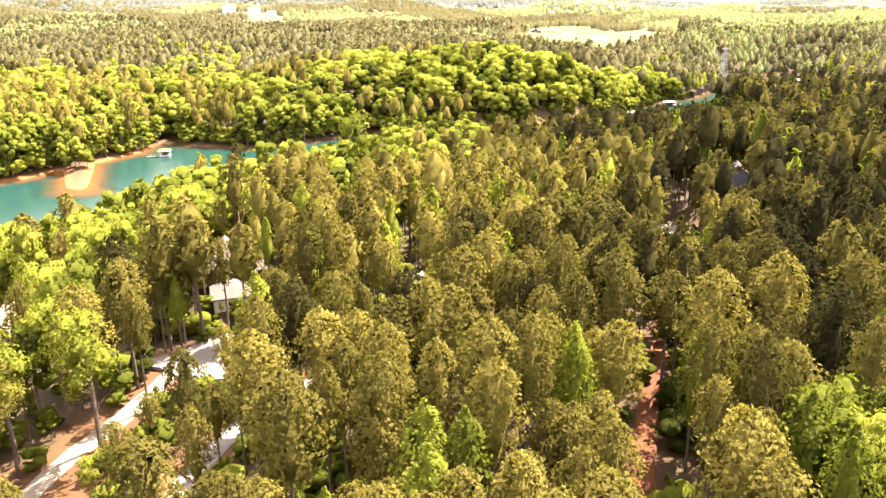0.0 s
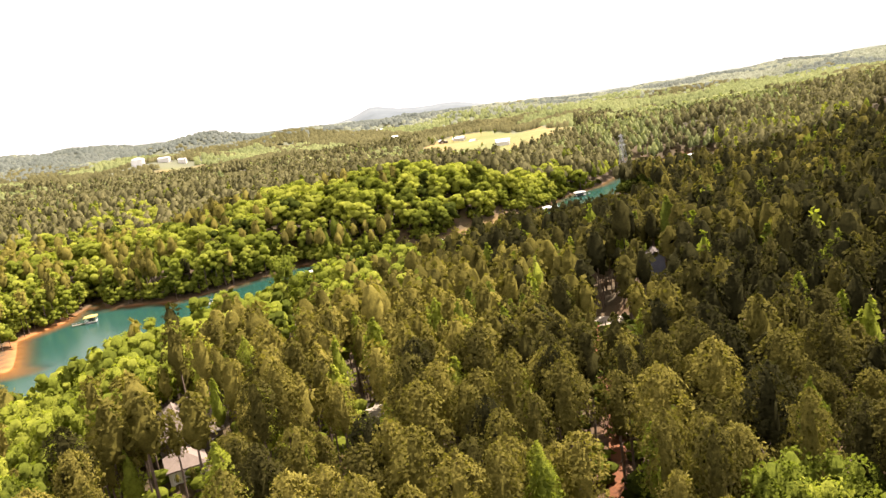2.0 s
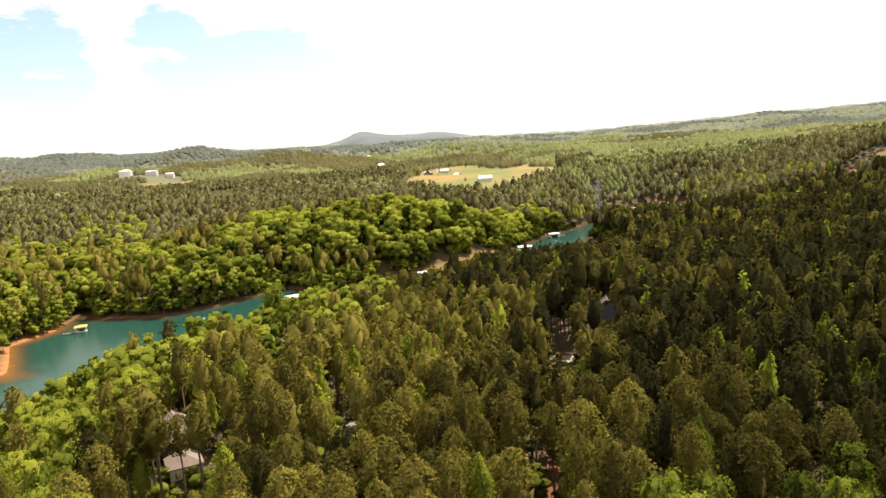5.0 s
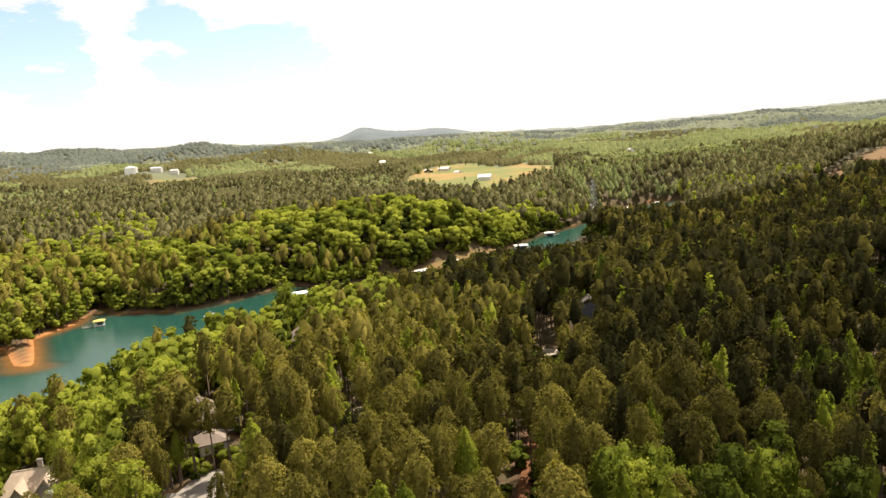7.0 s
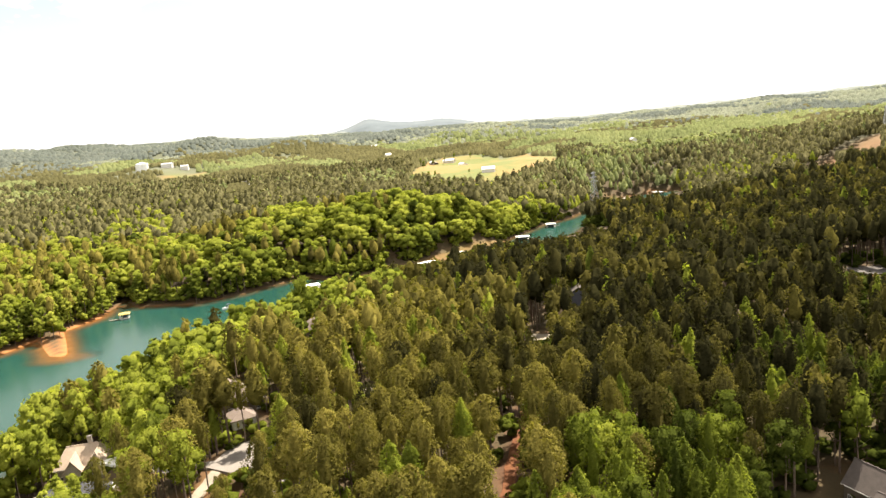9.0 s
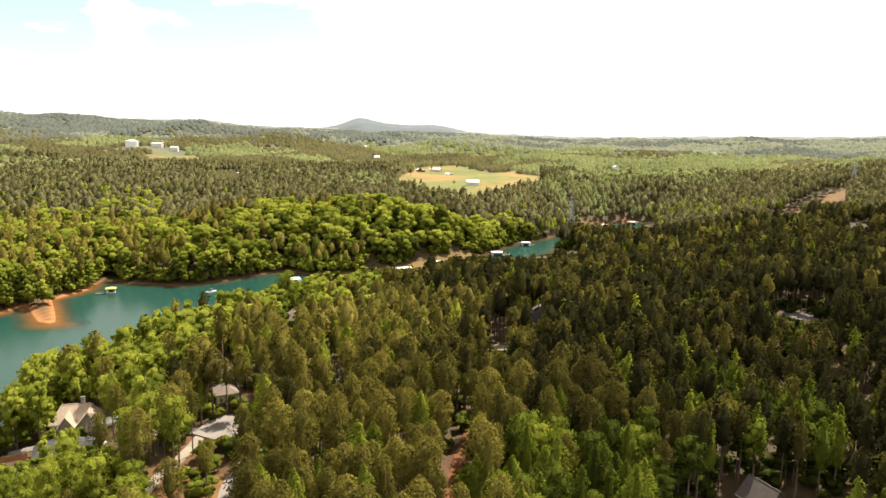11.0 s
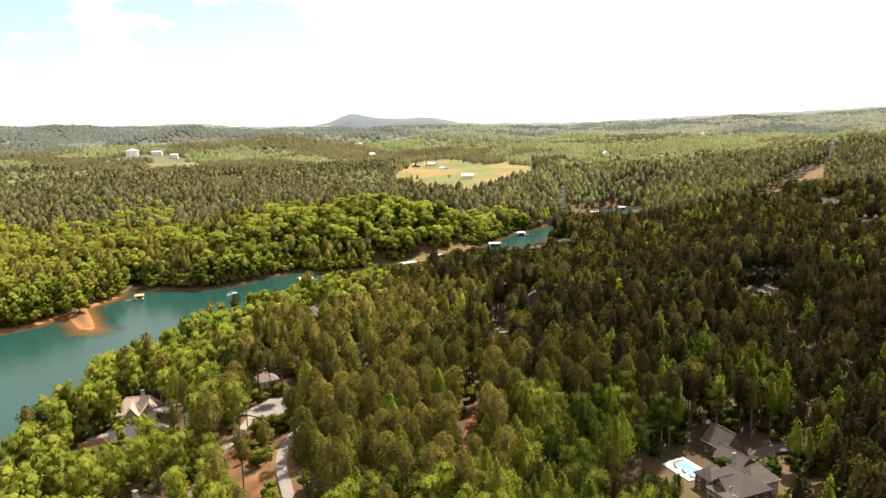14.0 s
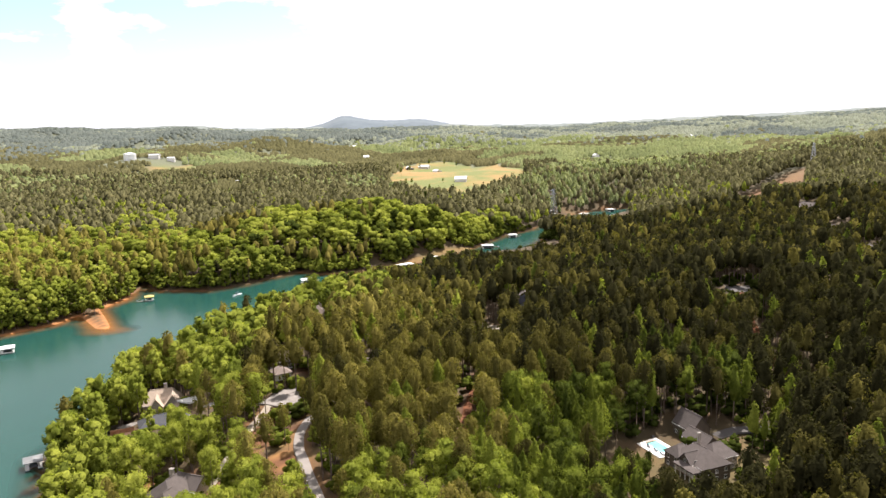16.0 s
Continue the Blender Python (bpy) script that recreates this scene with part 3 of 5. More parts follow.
def crown_shape(kind, count, size, seed, segs=8, rings=7):
    """A crown of unit height: uneven inner masses of foliage, and sprays of tufts that stand off them. Vertices, quads, normals."""
    r = np.random.RandomState(seed)
    p = r.uniform(0, 6.28, 6)
    sprays = max(4, count // (7 if count < 600 else 5))
    own = r.randint(0, sprays, count)
    if kind in FORMS:
        foot = FORMS[kind][0]

        def bend(a, s):
            return 1 + 0.16 * np.sin(3 * a + p[0] + 6 * s) + 0.14 * np.sin(4 * a + p[1] - 11 * s) + 0.10 * np.sin(17 * s + p[2] + a)
        steps = np.linspace(0, 0.95, rings)
        lean = r.uniform(-0.014, 0.014, 2)
        rows = [(lean[0] * s, lean[1] * s, foot + (0.96 - foot) * s, max(0.012, float(outline(kind, np.array(s)))) * (0.42 if count > 600 else 0.7 if count > 100 else 0.8 if count > 20 else 0.98)) for s in steps]
        v, q = shell(rows, segs, bend)
        s = np.clip((v[:, 2] - foot) / (1 - foot), 0, 1)
        n = np.stack([v[:, 0], v[:, 1], 0 * s], -1)
        n /= np.linalg.norm(n, axis=1)[:, None] + 1e-6
        n[:, 2] = 0.25 + 1.0 * s ** 1.4
        h0, a0, stand_off = r.rand(sprays) ** 0.8, r.uniform(0, 2 * math.pi, sprays), r.uniform(0.82, 1.18, sprays)
        reach = size * 1.5
        half = FORMS[kind][1]
        h = np.clip(h0[own] + r.normal(size=count) * reach / (1 - foot), 0, 1)
        a = a0[own] + r.normal(size=count) * reach / half
        rad = np.maximum(0.008, outline(kind, h)) * bend(a, h) * stand_off[own] * r.uniform(0.88, 1.12, count)
        centre = np.stack([rad * np.cos(a), rad * np.sin(a), foot + (1 - foot) * h * 0.985 + r.normal(size=count) * 0.008], -1)
        way = np.stack([np.cos(a), np.sin(a), 0.25 + 1.0 * h ** 1.4], -1)
        out = way
    else:
        lobes = crown_lobes(kind, r)
        vs, qs, ns, start = [], [], [], 0
        for k, (cx, cy, cz, rad) in enumerate(lobes):
            def bend(a, s, k=k):
                return 1 + 0.2 * np.sin(3 * a + p[k % 6] + 4 * s) + 0.12 * np.sin(2 * a - p[(k + 2) % 6])
            rows = [(cx, cy, cz + rad * 0.8 * math.sin(e), rad * (0.45 if count > 600 else 0.68 if count > 200 else 0.8) * math.cos(e)) for e in np.radians((-38, 12, 58))]
            v, q = shell(rows, 6, bend)
            vs.append(v)
            qs.append(q + start)
            ns.append(0.75 * (v - (cx, cy, cz)) / rad + 0.6 * (v - (0, 0, 0.5)) / 0.3)
            start += len(v)
        v, q, n = np.concatenate(vs), np.concatenate(qs), np.concatenate(ns)
        pick = r.choice(len(lobes), sprays, p=lobes[:, 3] ** 2 / (lobes[:, 3] ** 2).sum())
        way = r.normal(size=(sprays, 3))
        way[:, 2] += 0.55
        way /= np.linalg.norm(way, axis=1)[:, None]
        off = r.uniform(0.82, 1.2, sprays)
        way = way[own] + r.normal(size=(count, 3)) * 0.22
        way /= np.linalg.norm(way, axis=1)[:, None]
        centre = lobes[pick[own], :3] + way * (lobes[pick[own], 3] * off[own] * r.uniform(0.9, 1.1, count))[:, None] * (1, 1, 0.88)
        out = 0.75 * way + 0.6 * (centre - (0, 0, 0.5)) / 0.3
    n = n + r.normal(size=n.shape) * 0.2
    n /= np.linalg.norm(n, axis=1)[:, None]
    way = way / np.linalg.norm(way, axis=1)[:, None]
    tilt = way + r.normal(size=(count, 3)) * 0.6
    tilt /= np.linalg.norm(tilt, axis=1)[:, None]
    u = np.cross(tilt, r.normal(size=(count, 3)))
    u /= np.linalg.norm(u, axis=1)[:, None]
    w = np.cross(tilt, u)
    a = (size * r.uniform(0.6, 1.35, count))[:, None]
    b = a * r.uniform(0.45, 0.8, count)[:, None]
    fold = tilt * a * r.uniform(-0.3, 0.1, count)[:, None]
    tufts = np.stack([centre - u * a + fold, centre - w * b, centre + u * a + fold, centre + w * b], 1).reshape(-1, 3)
    face = out / np.linalg.norm(out, axis=1)[:, None] + 0.6 * tilt
    face /= np.linalg.norm(face, axis=1)[:, None]
    quads = np.concatenate([q, np.arange(4 * count).reshape(-1, 4) + len(v)])
    return np.concatenate([v, tufts]), quads, np.concatenate([n, np.repeat(face, 4, axis=0)])


def trunk_shape(kind, sides, limbs, seed):
    """A tapered, slightly crooked trunk with limbs; unit height."""
    r = np.random.RandomState(seed + 50)
    verts, quads = [], []

    def limb(points, radii, k):
        base = len(verts)
        for p, rr in zip(points, radii):
            for j in range(k):
                a = 2 * math.pi * j / k
                verts.append((p[0] + rr * math.cos(a), p[1] + rr * math.sin(a), p[2]))
        for i in range(len(points) - 1):
            for j in range(k):
                q = base + i * k
                quads.append((q + j, q + (j + 1) % k, q + k + (j + 1) % k, q + k + j))

    top = {"pine": 0.95, "poplar": 0.85}.get(kind, 0.74)
    lean = r.uniform(-0.012, 0.012, 4)
    spine = [(0, 0, -0.03), (lean[0], lean[1], top * 0.4), (lean[2], lean[3], top * 0.75), (0, 0, top)]
    limb(spine, [0.0125, 0.0095, 0.006, 0.002], sides)
    low = {"pine": 0.36, "poplar": 0.3}.get(kind, 0.36)
    for k in range(limbs):
        h = low + (top - low) * k / max(1, limbs) * 0.9
        a = k * 2.4
        reach = 0.12 * (1 - 0.5 * k / max(1, limbs))
        limb([(0, 0, h), (reach * math.cos(a), reach * math.sin(a), h + (0.03 if kind == "pine" else 0.11))], [0.0045, 0.0015], 3)
    return np.array(verts), np.array(quads)


def template(kind, count, size, sides, limbs, seed, segs=8, rings=7):
    cv, cq, cn = crown_shape(kind, count, size, seed, segs, rings)
    tv, tq = trunk_shape(kind, sides, limbs, seed) if sides else (np.zeros((0, 3)), np.zeros((0, 4), int))
    tn = tv * (1, 1, 0) + (1e-4, 0, 0)
    if len(tn):
        tn = tn / np.linalg.norm(tn, axis=1)[:, None]
    return cv, cq, tv, tq, cn, tn


def joined_woods(name, templates, place, tall, wide, tint, leaf, label):
    """Many trees as one mesh: rows of places, with height, width factor and tint."""
    r = np.random.RandomState(len(place))
    turn = r.uniform(0, 2 * math.pi, len(place))
    which = r.randint(0, len(templates), len(place))
    all_v, all_q, all_t, all_n, slots, start = [], [], [], [], [], 0
    for k, (cv, cq, tv, tq, cn, tn) in enumerate(templates):
        at = np.where(which == k)[0]
        if not len(at):
            continue
        v = np.concatenate([cv, tv])
        q = np.concatenate([cq, tq + len(cv)]) if len(tq) else cq
        c, s = np.cos(turn[at])[:, None], np.sin(turn[at])[:, None]
        w = (tall[at] * wide[at])[:, None]
        x = (v[None, :, 0] * c - v[None, :, 1] * s) * w + place[at, 0, None]
        y = (v[None, :, 0] * s + v[None, :, 1] * c) * w + place[at, 1, None]
        z = v[None, :, 2] * tall[at][:, None] + place[at, 2, None]
        all_v.append(np.stack([x, y, z], -1).reshape(-1, 3))
        all_q.append((q[None] + (np.arange(len(at)) * len(v))[:, None, None] + start).reshape(-1, 4))
        all_t.append(np.repeat(tint[at], len(v)))
        nv = np.concatenate([cn, tn])
        all_n.append(np.stack([nv[None, :, 0] * c - nv[None, :, 1] * s, nv[None, :, 0] * s + nv[None, :, 1] * c, np.broadcast_to(nv[None, :, 2], x.shape)], -1).reshape(-1, 3))
        slots.append(np.tile(np.r_[np.zeros(len(cq), int), np.ones(len(tq), int)], len(at)))
        start += len(at) * len(v)
    me = quad_mesh(name, np.concatenate(all_v), np.concatenate(all_q), {"tint": np.concatenate(all_t)}, [leaf, M_BARK], np.concatenate(slots), normals=np.concatenate(all_n))
    return tagged(new(name, me), label, "woods", kind="stuff")


def grow_at(x, y, least=3.5):
    """Where trees stand, how much of the wood is broadleaved, how tall it is and its tint, with shade painted in."""
    d = from_water(x, y)
    free = d > np.where((y < 340) & (x < -60), 3.8, 1.2)
    free &= np.hypot((x + 228) / 1.2, y - 364) > 23
    for line, wide in ((TRAIL[:3], 2.3), (TRAIL[2:], 1.2), (DRIVE, 2.3), (COURT, 3.2), (ROAD, 3.0), (LANE, 2.2), (APRON, 4.5), (CUT, 13.0), (BANK, 4.5)):
        free &= segment_far(x, y, line) > wide
    for px, py, pr in CLEAR:
        free &= np.hypot(x - px, y - py) > pr
    free &= ~inside(x, y, FIELD)
    out = np.hypot(x + 34, y + 85)
    broad = 0.13 + 0.1 * waves(x, y, 30.0)
    broad = np.maximum(broad, 0.97 * (1 - ease(d, 50, 92)) * (y < 420))
    broad = np.maximum(broad, 0.9 * (1 - ease(np.hypot((x - 18) / 1.55, (y - 124) / 1.2), 18, 32)))
    broad = np.maximum(broad, 0.9 * (1 - ease(np.hypot(x + 20, y - 66), 34, 50)))
    broad = np.maximum(broad, 0.62 * (1 - ease(np.hypot(x - 62, (y - 178) / 1.7), 14, 30)))
    beyond = inside(x, y, BELT)
    browner = np.minimum(np.hypot((x + 110) / 2.0, y - 500), np.hypot(x + 212, y - 468))
    broad = np.where(beyond, np.where(x < -235, 0.68, 0.94 - 0.5 * (1 - ease(browner, 8, 24))), broad)
    broad = np.maximum(broad, 0.7 * (1 - ease(np.hypot(x - 40, y - 665), 25, 50)))
    broad = np.where((y > 560) & (x < 20) & ~beyond, 0.08 + 0.24 * ease(-x, 270, 380) + 0.1 * waves(x, y, 60.0), broad)
    broad = np.where((y > 690) & (x > 60), 0.55 + 0.3 * waves(x, y, 60.0), broad)
    broad = np.where(out > 900, np.clip(0.4 + 0.4 * waves(x, y, 120.0) + patches(x, y), 0.03, 0.95), broad)
    broad = np.where((y > 235) & (x > 20) & (y < 520), 0.12, broad)
    tall = 21.5 + 2.0 * waves(x, y, 40.0)
    foot = land(x, y)
    for tx, ty, tz, wide, both in SIGHTS:
        for ex, ey, ez in (LOOKS[:1], LOOKS, LOOKS[1:])[both]:
            run = math.hypot(ex - tx, ey - ty)
            ux, uy = (ex - tx) / run, (ey - ty) / run
            s = (x - tx) * ux + (y - ty) * uy
            off = np.abs((x - tx) * uy - (y - ty) * ux)
            room = tz + np.maximum(s, 0) * (ez - tz) / run - foot - 0.5
            tall = np.where((off < wide + (3.2 if wide >= 3 else 1.0)) & (s > -2.5) & (s < (700 if wide >= 14 else 150)), np.minimum(tall, room), tall)
    free &= tall > least
    # shade on the right-hand slope, painted as a darker tree tint
    slope_shade = ease(x + 0.2 * (y - 200), -62, 30) * (0.66 - 0.04 * ease(y, 220, 330)) * ease(y, 30, 70) * ((y < 640) & ~beyond)
    slope_shade = slope_shade + 0.14 * ease(x, 66, 100) * (y < 300)
    shade = 0.66 + 0.18 * waves(x, y, 55.0) - slope_shade + (0.04 + 0.08 * (x < -235)) * beyond - 0.04 * (1 - ease(np.hypot(x - 9, (y - 112) / 1.2), 20, 34))
    return free, broad, tall, shade


# open spots between the trees: x, y, radius
CLEAR = [(46, 118, 10), (54, 120, 6), (57, 146, 5), (61, 124, 4.5), (33, 127, 5), (34, 138, 4), (46, 147, 4), (42, 144, 4), (50, 138, 4), (57, 137, 5), (38, 134, 8), (37, 125, 7), (36, 116, 5), (-82, 129, 5), (-143, 206, 9), (-134, 181, 7.5), (-127, 195, 4.5), (-110, 120, 7.5), (-98, 209, 7), (-92, 196, 4.5),
         (-86, 178, 6.5), (-150, 182, 5), (125, 273, 7), (16, 272, 6), (0, 260, 5), (-60, 219, 5), (-225, 372, 7), (-252, 396, 6), (-93, 315, 6),
         (-50, 514, 6), (-22, 546, 6), (-95, 490, 5), (21, 580, 6), (316, 567, 12), (279, 453, 12), (106, 860, 15), (72, 885, 12), (150, 812, 9), (29, 580, 6), (-334, 1096, 14), (-352, 1096, 13), (-316, 1096, 13), (217, 972, 14), (239, 976, 12), (251, 368, 12), (-66, 126, 5), (-86, 132, 6)]
# what can be seen past the trees: x, y, height, width, also from near by
LOOKS = [(-33, -50, 106), (-35, 66, 76)]
SIGHTS = [(38.6, 133, 9.0, 9, 0), (62, 122, 10, 5, 0), (56, 145, 12, 5, 0), (112, 221, 20, 0.6, 0), (107, 195, 15, 0.6, 0),
          (-98, 125, 11, 0.8, 0), (-97, 152, 14, 0.8, 0), (-71, 120, 15.5, 1.0, 0), (-76.5, 140, 15, 1.0, 0), (-80, 120, 14, 2.5, 0), (-82, 158, 15, 1.5, 0), (44, 110, 10.5, 8, 0), (57, 136, 12, 6, 0), (36, 114, 8.5, 3, 0), (70, 142, 9.5, 2, 0), (-141, 203, 7.0, 4, 0), (-127, 194, 5, 3, 0),
          (-136, 181, 6, 1.6, 0), (-149, 181, 4.5, 4, 0), (-110, 119, 9.5, 5, 0), (-100, 130, 8.5, 1.0, 0), (-95, 148, 11, 0.8, 0),
          (-91, 160, 13.5, 1.2, 0), (-90, 172, 16, 2.0, 1), (-82, 195, 18, 2.0, 0), (-68, 108, 15, 1.5, 0), (-74, 130, 15, 1.5, 0), (-77, 152, 15, 1.2, 0),
          (-98, 207, 24, 1.6, 2), (-92, 194, 20, 2.2, 2), (-86, 176, 16, 2.4, 0), (-20, 158, 16, 1.2, 0), (125, 273, 27, 8, 0), (-1, 259, 16, 2.6, 1), (-60, 219, 15, 1.0, 1),
          (16, 269, 26, 2.4, 2), (-93, 314, 11, 2.5, 0), (-55, 514, 2.5, 18, 0), (-20, 550, 2.5, 16, 0), (-95, 490, 2.5, 16, 0), (4, 578, 2, 14, 0), (42, 568, 0, 18, 0), (70, 604, 0, 20, 0), (181, 808, 0, 34, 0),
          (-121, 462, 2.5, 5, 0), (279, 450, 31, 5, 0), (316, 565, 31, 4, 0), (330, 722, 27, 14, 0), (420, 803, 30, 14, 0), (-334, 1090, 29, 15, 0), (251, 366, 30, 4, 0)]

rng = np.random.RandomState(7)


def stand(x0, x1, y0, y1, step):
    xs, ys = np.meshgrid(np.arange(x0, x1, step), np.arange(y0, y1, step * 0.92))
    xs = xs + (np.arange(xs.shape[0]) % 2)[:, None] * step / 2
    x = (xs + rng.uniform(-0.36, 0.36, xs.shape) * step).ravel()
    y = (ys + rng.uniform(-0.36, 0.36, ys.shape) * step).ravel()
    fan = np.abs(x + 32) < 60 + 0.70 * (y + 100)
    return x[fan], y[fan]


def planted(x, y):
    free, broad, tall, shade = grow_at(x, y)
    x, y, broad, tall, shade = (v[free] for v in (x, y, broad, tall, shade))
    r = np.random.RandomState(len(x))
    leafy = (r.rand(len(x)) < broad).astype(int)
    leafy[(leafy == 1) & (broad < 0.45)] = 2
    tall = np.where(tall < 19, tall * r.uniform(0.7, 1.0, len(x)), tall * r.uniform(0.70, 1.16, len(x)) * np.where(leafy > 0, 0.92, 1.0))
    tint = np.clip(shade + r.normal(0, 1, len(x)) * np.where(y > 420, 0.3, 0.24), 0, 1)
    # poplars on the right-hand slope get painted shade in their tint too
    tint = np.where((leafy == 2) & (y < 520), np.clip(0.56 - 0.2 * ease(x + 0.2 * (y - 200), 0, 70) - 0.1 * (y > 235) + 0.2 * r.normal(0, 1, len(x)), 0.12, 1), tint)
    leafy[(leafy == 1) & (x > -22) & (y < 240) & ((r.rand(len(x)) < 0.5) | (y > 165))] = 2
    leafy[(leafy == 1) & (y > 690) & (y < 1010) & (x > 60)] = 2
    gap = (leafy == 1) & (r.rand(len(x)) < 0.2)
    tall = np.where(gap, tall * 0.55, tall)
    return np.stack([x, y, land(x, y) - 0.1], -1), leafy, tall, tint


FINE_PINE = [template("pine", 1700, 0.0104, 6, 5, s, 6, 5) for s in range(8)]
FINE_LEAF = [template("broad", 1800, 0.0106, 6, 4, 20 + s) for s in range(6)]
FINE_POPLAR = [template("poplar", 1600, 0.0106, 6, 2, 31 + s, 6, 5) for s in range(5)]
NEAR_PINE = [template("pine", 300, 0.0200, 4, 0, 10 + s, 6, 5) for s in range(8)]
NEAR_LEAF = [template("broad", 400, 0.0195, 4, 2, 25 + s) for s in range(6)]
NEAR_POPLAR = [template("poplar", 300, 0.0200, 4, 0, 36 + s, 6, 6) for s in range(5)]
MID_PINE = [template("pine", 48, 0.038, 3, 0, 40 + s, 6, 5) for s in range(8)]
MID_LEAF = [template("broad", 70, 0.040, 3, 0, 60 + s) for s in range(6)]
MID_POPLAR = [template("poplar", 44, 0.038, 3, 0, 71 + s, 6, 5) for s in range(5)]
FAR_PINE = [template("pine", 10, 0.058, 0, 0, 80 + s, 6, 4) for s in range(6)]
FAR_LEAF = [template("clump", 20, 0.075, 0, 0, 90 + s) for s in range(6)]
FAR_POPLAR = [template("poplar", 10, 0.056, 0, 0, 100 + s, 6, 4) for s in range(5)]


def canopy(seed):
    """A far tree's crown: an uneven closed dome of eight faces on a six-cornered foot."""
    r = np.random.RandomState(seed)
    a = np.arange(6) * math.pi / 3 + r.uniform(-0.3, 0.3, 6)
    v = [(0.27 * k * math.cos(q), 0.27 * k * math.sin(q), 0.36) for q, k in zip(a, r.uniform(0.8, 1.15, 6))]
    v += [(0.17 * k * math.cos(q), 0.17 * k * math.sin(q), z) for q, k, z in zip(a, r.uniform(0.7, 1.2, 6), r.uniform(0.78, 1.0, 6))]
    q = [(j, (j + 1) % 6, 6 + (j + 1) % 6, 6 + j) for j in range(6)] + [(6, 7, 8, 9), (6, 9, 10, 11)]
    v = np.array(v)
    n = (v - (0, 0, 0.5)) * (1, 1, 0.5) + (0, 0, 0.28)
    n /= np.linalg.norm(n, axis=1)[:, None]
    return v, np.array(q), np.zeros((0, 3)), np.zeros((0, 4), int), n, np.zeros((0, 3))


BELT_LEAF = [template("bushy", 110, 0.046, 3, 0, 150 + s) for s in range(8)]
BUSH = [template("clump", 44, 0.062, 0, 0, 170 + s) for s in range(5)]
REMOTE = [canopy(120 + s) for s in range(8)]


def single_trees(kind, templates, leaf, place, tall, tint, label, group):
    """Trees of their own: an Empty at the foot with a trunk and a crown."""
    models = []
    for k, (cv, cq, tv, tq, cn, tn) in enumerate(templates):
        crown = quad_mesh("crown", cv, cq, None, [leaf], normals=cn)
        trunk = quad_mesh("trunk", tv, tq, None, [M_BARK], smooth=True)
        models.append((crown, trunk))
    r = np.random.RandomState(len(place) + 1)
    for p, h, t in zip(place, tall, tint):
        k = r.randint(len(models))
        foot = new(kind)
        w = h * r.uniform(0.82, 1.2)
        foot.matrix_world = Matrix.Translation(p) @ Matrix.Rotation(r.uniform(0, 6.28), 4, "Z") @ Matrix.Diagonal((w, w, h, 1))
        for part_name, me in zip(("crown", "trunk"), models[k]):
            ob = new(part_name, me)
            ob.parent = foot
            ob.color = (t, t, t, 1)
        tagged(foot, label[k] if isinstance(label, list) else label, "tree", group)


# the near wood
x, y = stand(-185, 150, 40, 235, 5.1)
place, leafy, tall, tint = planted(x, y)
order = np.argsort(np.hypot((place[:, 0] + 40) * 0.7, place[:, 1] - 122))
own_pine = order[leafy[order] == 0][:290]
own_leaf = order[leafy[order] == 1][:230]
own_pop = order[leafy[order] == 2][:90]
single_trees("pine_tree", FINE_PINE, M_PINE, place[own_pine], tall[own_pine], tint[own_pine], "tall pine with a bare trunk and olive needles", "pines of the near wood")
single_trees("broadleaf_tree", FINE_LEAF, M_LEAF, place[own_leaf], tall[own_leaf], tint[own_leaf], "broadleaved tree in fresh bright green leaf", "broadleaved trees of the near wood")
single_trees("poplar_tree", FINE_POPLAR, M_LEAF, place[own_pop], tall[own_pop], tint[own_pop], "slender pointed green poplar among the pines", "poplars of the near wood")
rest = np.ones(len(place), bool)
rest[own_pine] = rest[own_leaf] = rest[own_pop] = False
for flag, models, leaf, name, label in ((0, NEAR_PINE, M_PINE_S, "pine_wood", "close stand of olive green pines, shade tinted in on the right"),
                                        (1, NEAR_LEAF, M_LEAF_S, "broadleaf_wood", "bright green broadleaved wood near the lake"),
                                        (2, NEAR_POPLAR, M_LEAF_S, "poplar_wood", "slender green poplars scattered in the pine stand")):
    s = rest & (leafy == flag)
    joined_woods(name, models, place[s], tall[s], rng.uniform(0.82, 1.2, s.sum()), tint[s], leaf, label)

# three trees that stand out: by the water, and two bright ones in the pines
for tx, ty, th, k in ((-91, 287, 31, 0), (-57, 216, 21, 4), (-83, 214, 21, 4), (-118, 176, 20, 4)):
    single_trees("broadleaf_tree", [FINE_POPLAR[k % 4] if k else FINE_LEAF[0]], M_LEAF, np.array([(tx, ty, float(land(tx, ty)) - 0.1)]), [th], [0.75 if k else 0.3],
                 "tall spreading broadleaved tree at the waterside" if k == 0 else "bright green poplar standing among pines", "landmark trees")

for tx, ty, th in ((-95.5, 183.5, 19), (-98, 181, 17), (-103, 188, 18), (-103, 150, 15), (-108, 160, 17), (-97, 166, 17), (-89, 187, 18), (-95, 187.5, 19), (-102, 198, 20), (-107, 172, 19), (-113, 168, 18), (-110, 150, 19), (-106, 125, 16)):
    single_trees("pine_tree", [FINE_PINE[int(th) % 5]], M_PINE, np.array([(tx, ty, float(land(tx, ty)) - 0.1)]), [th], [0.5], "slim olive pine beside the gravel drive", "pines beside the drive")

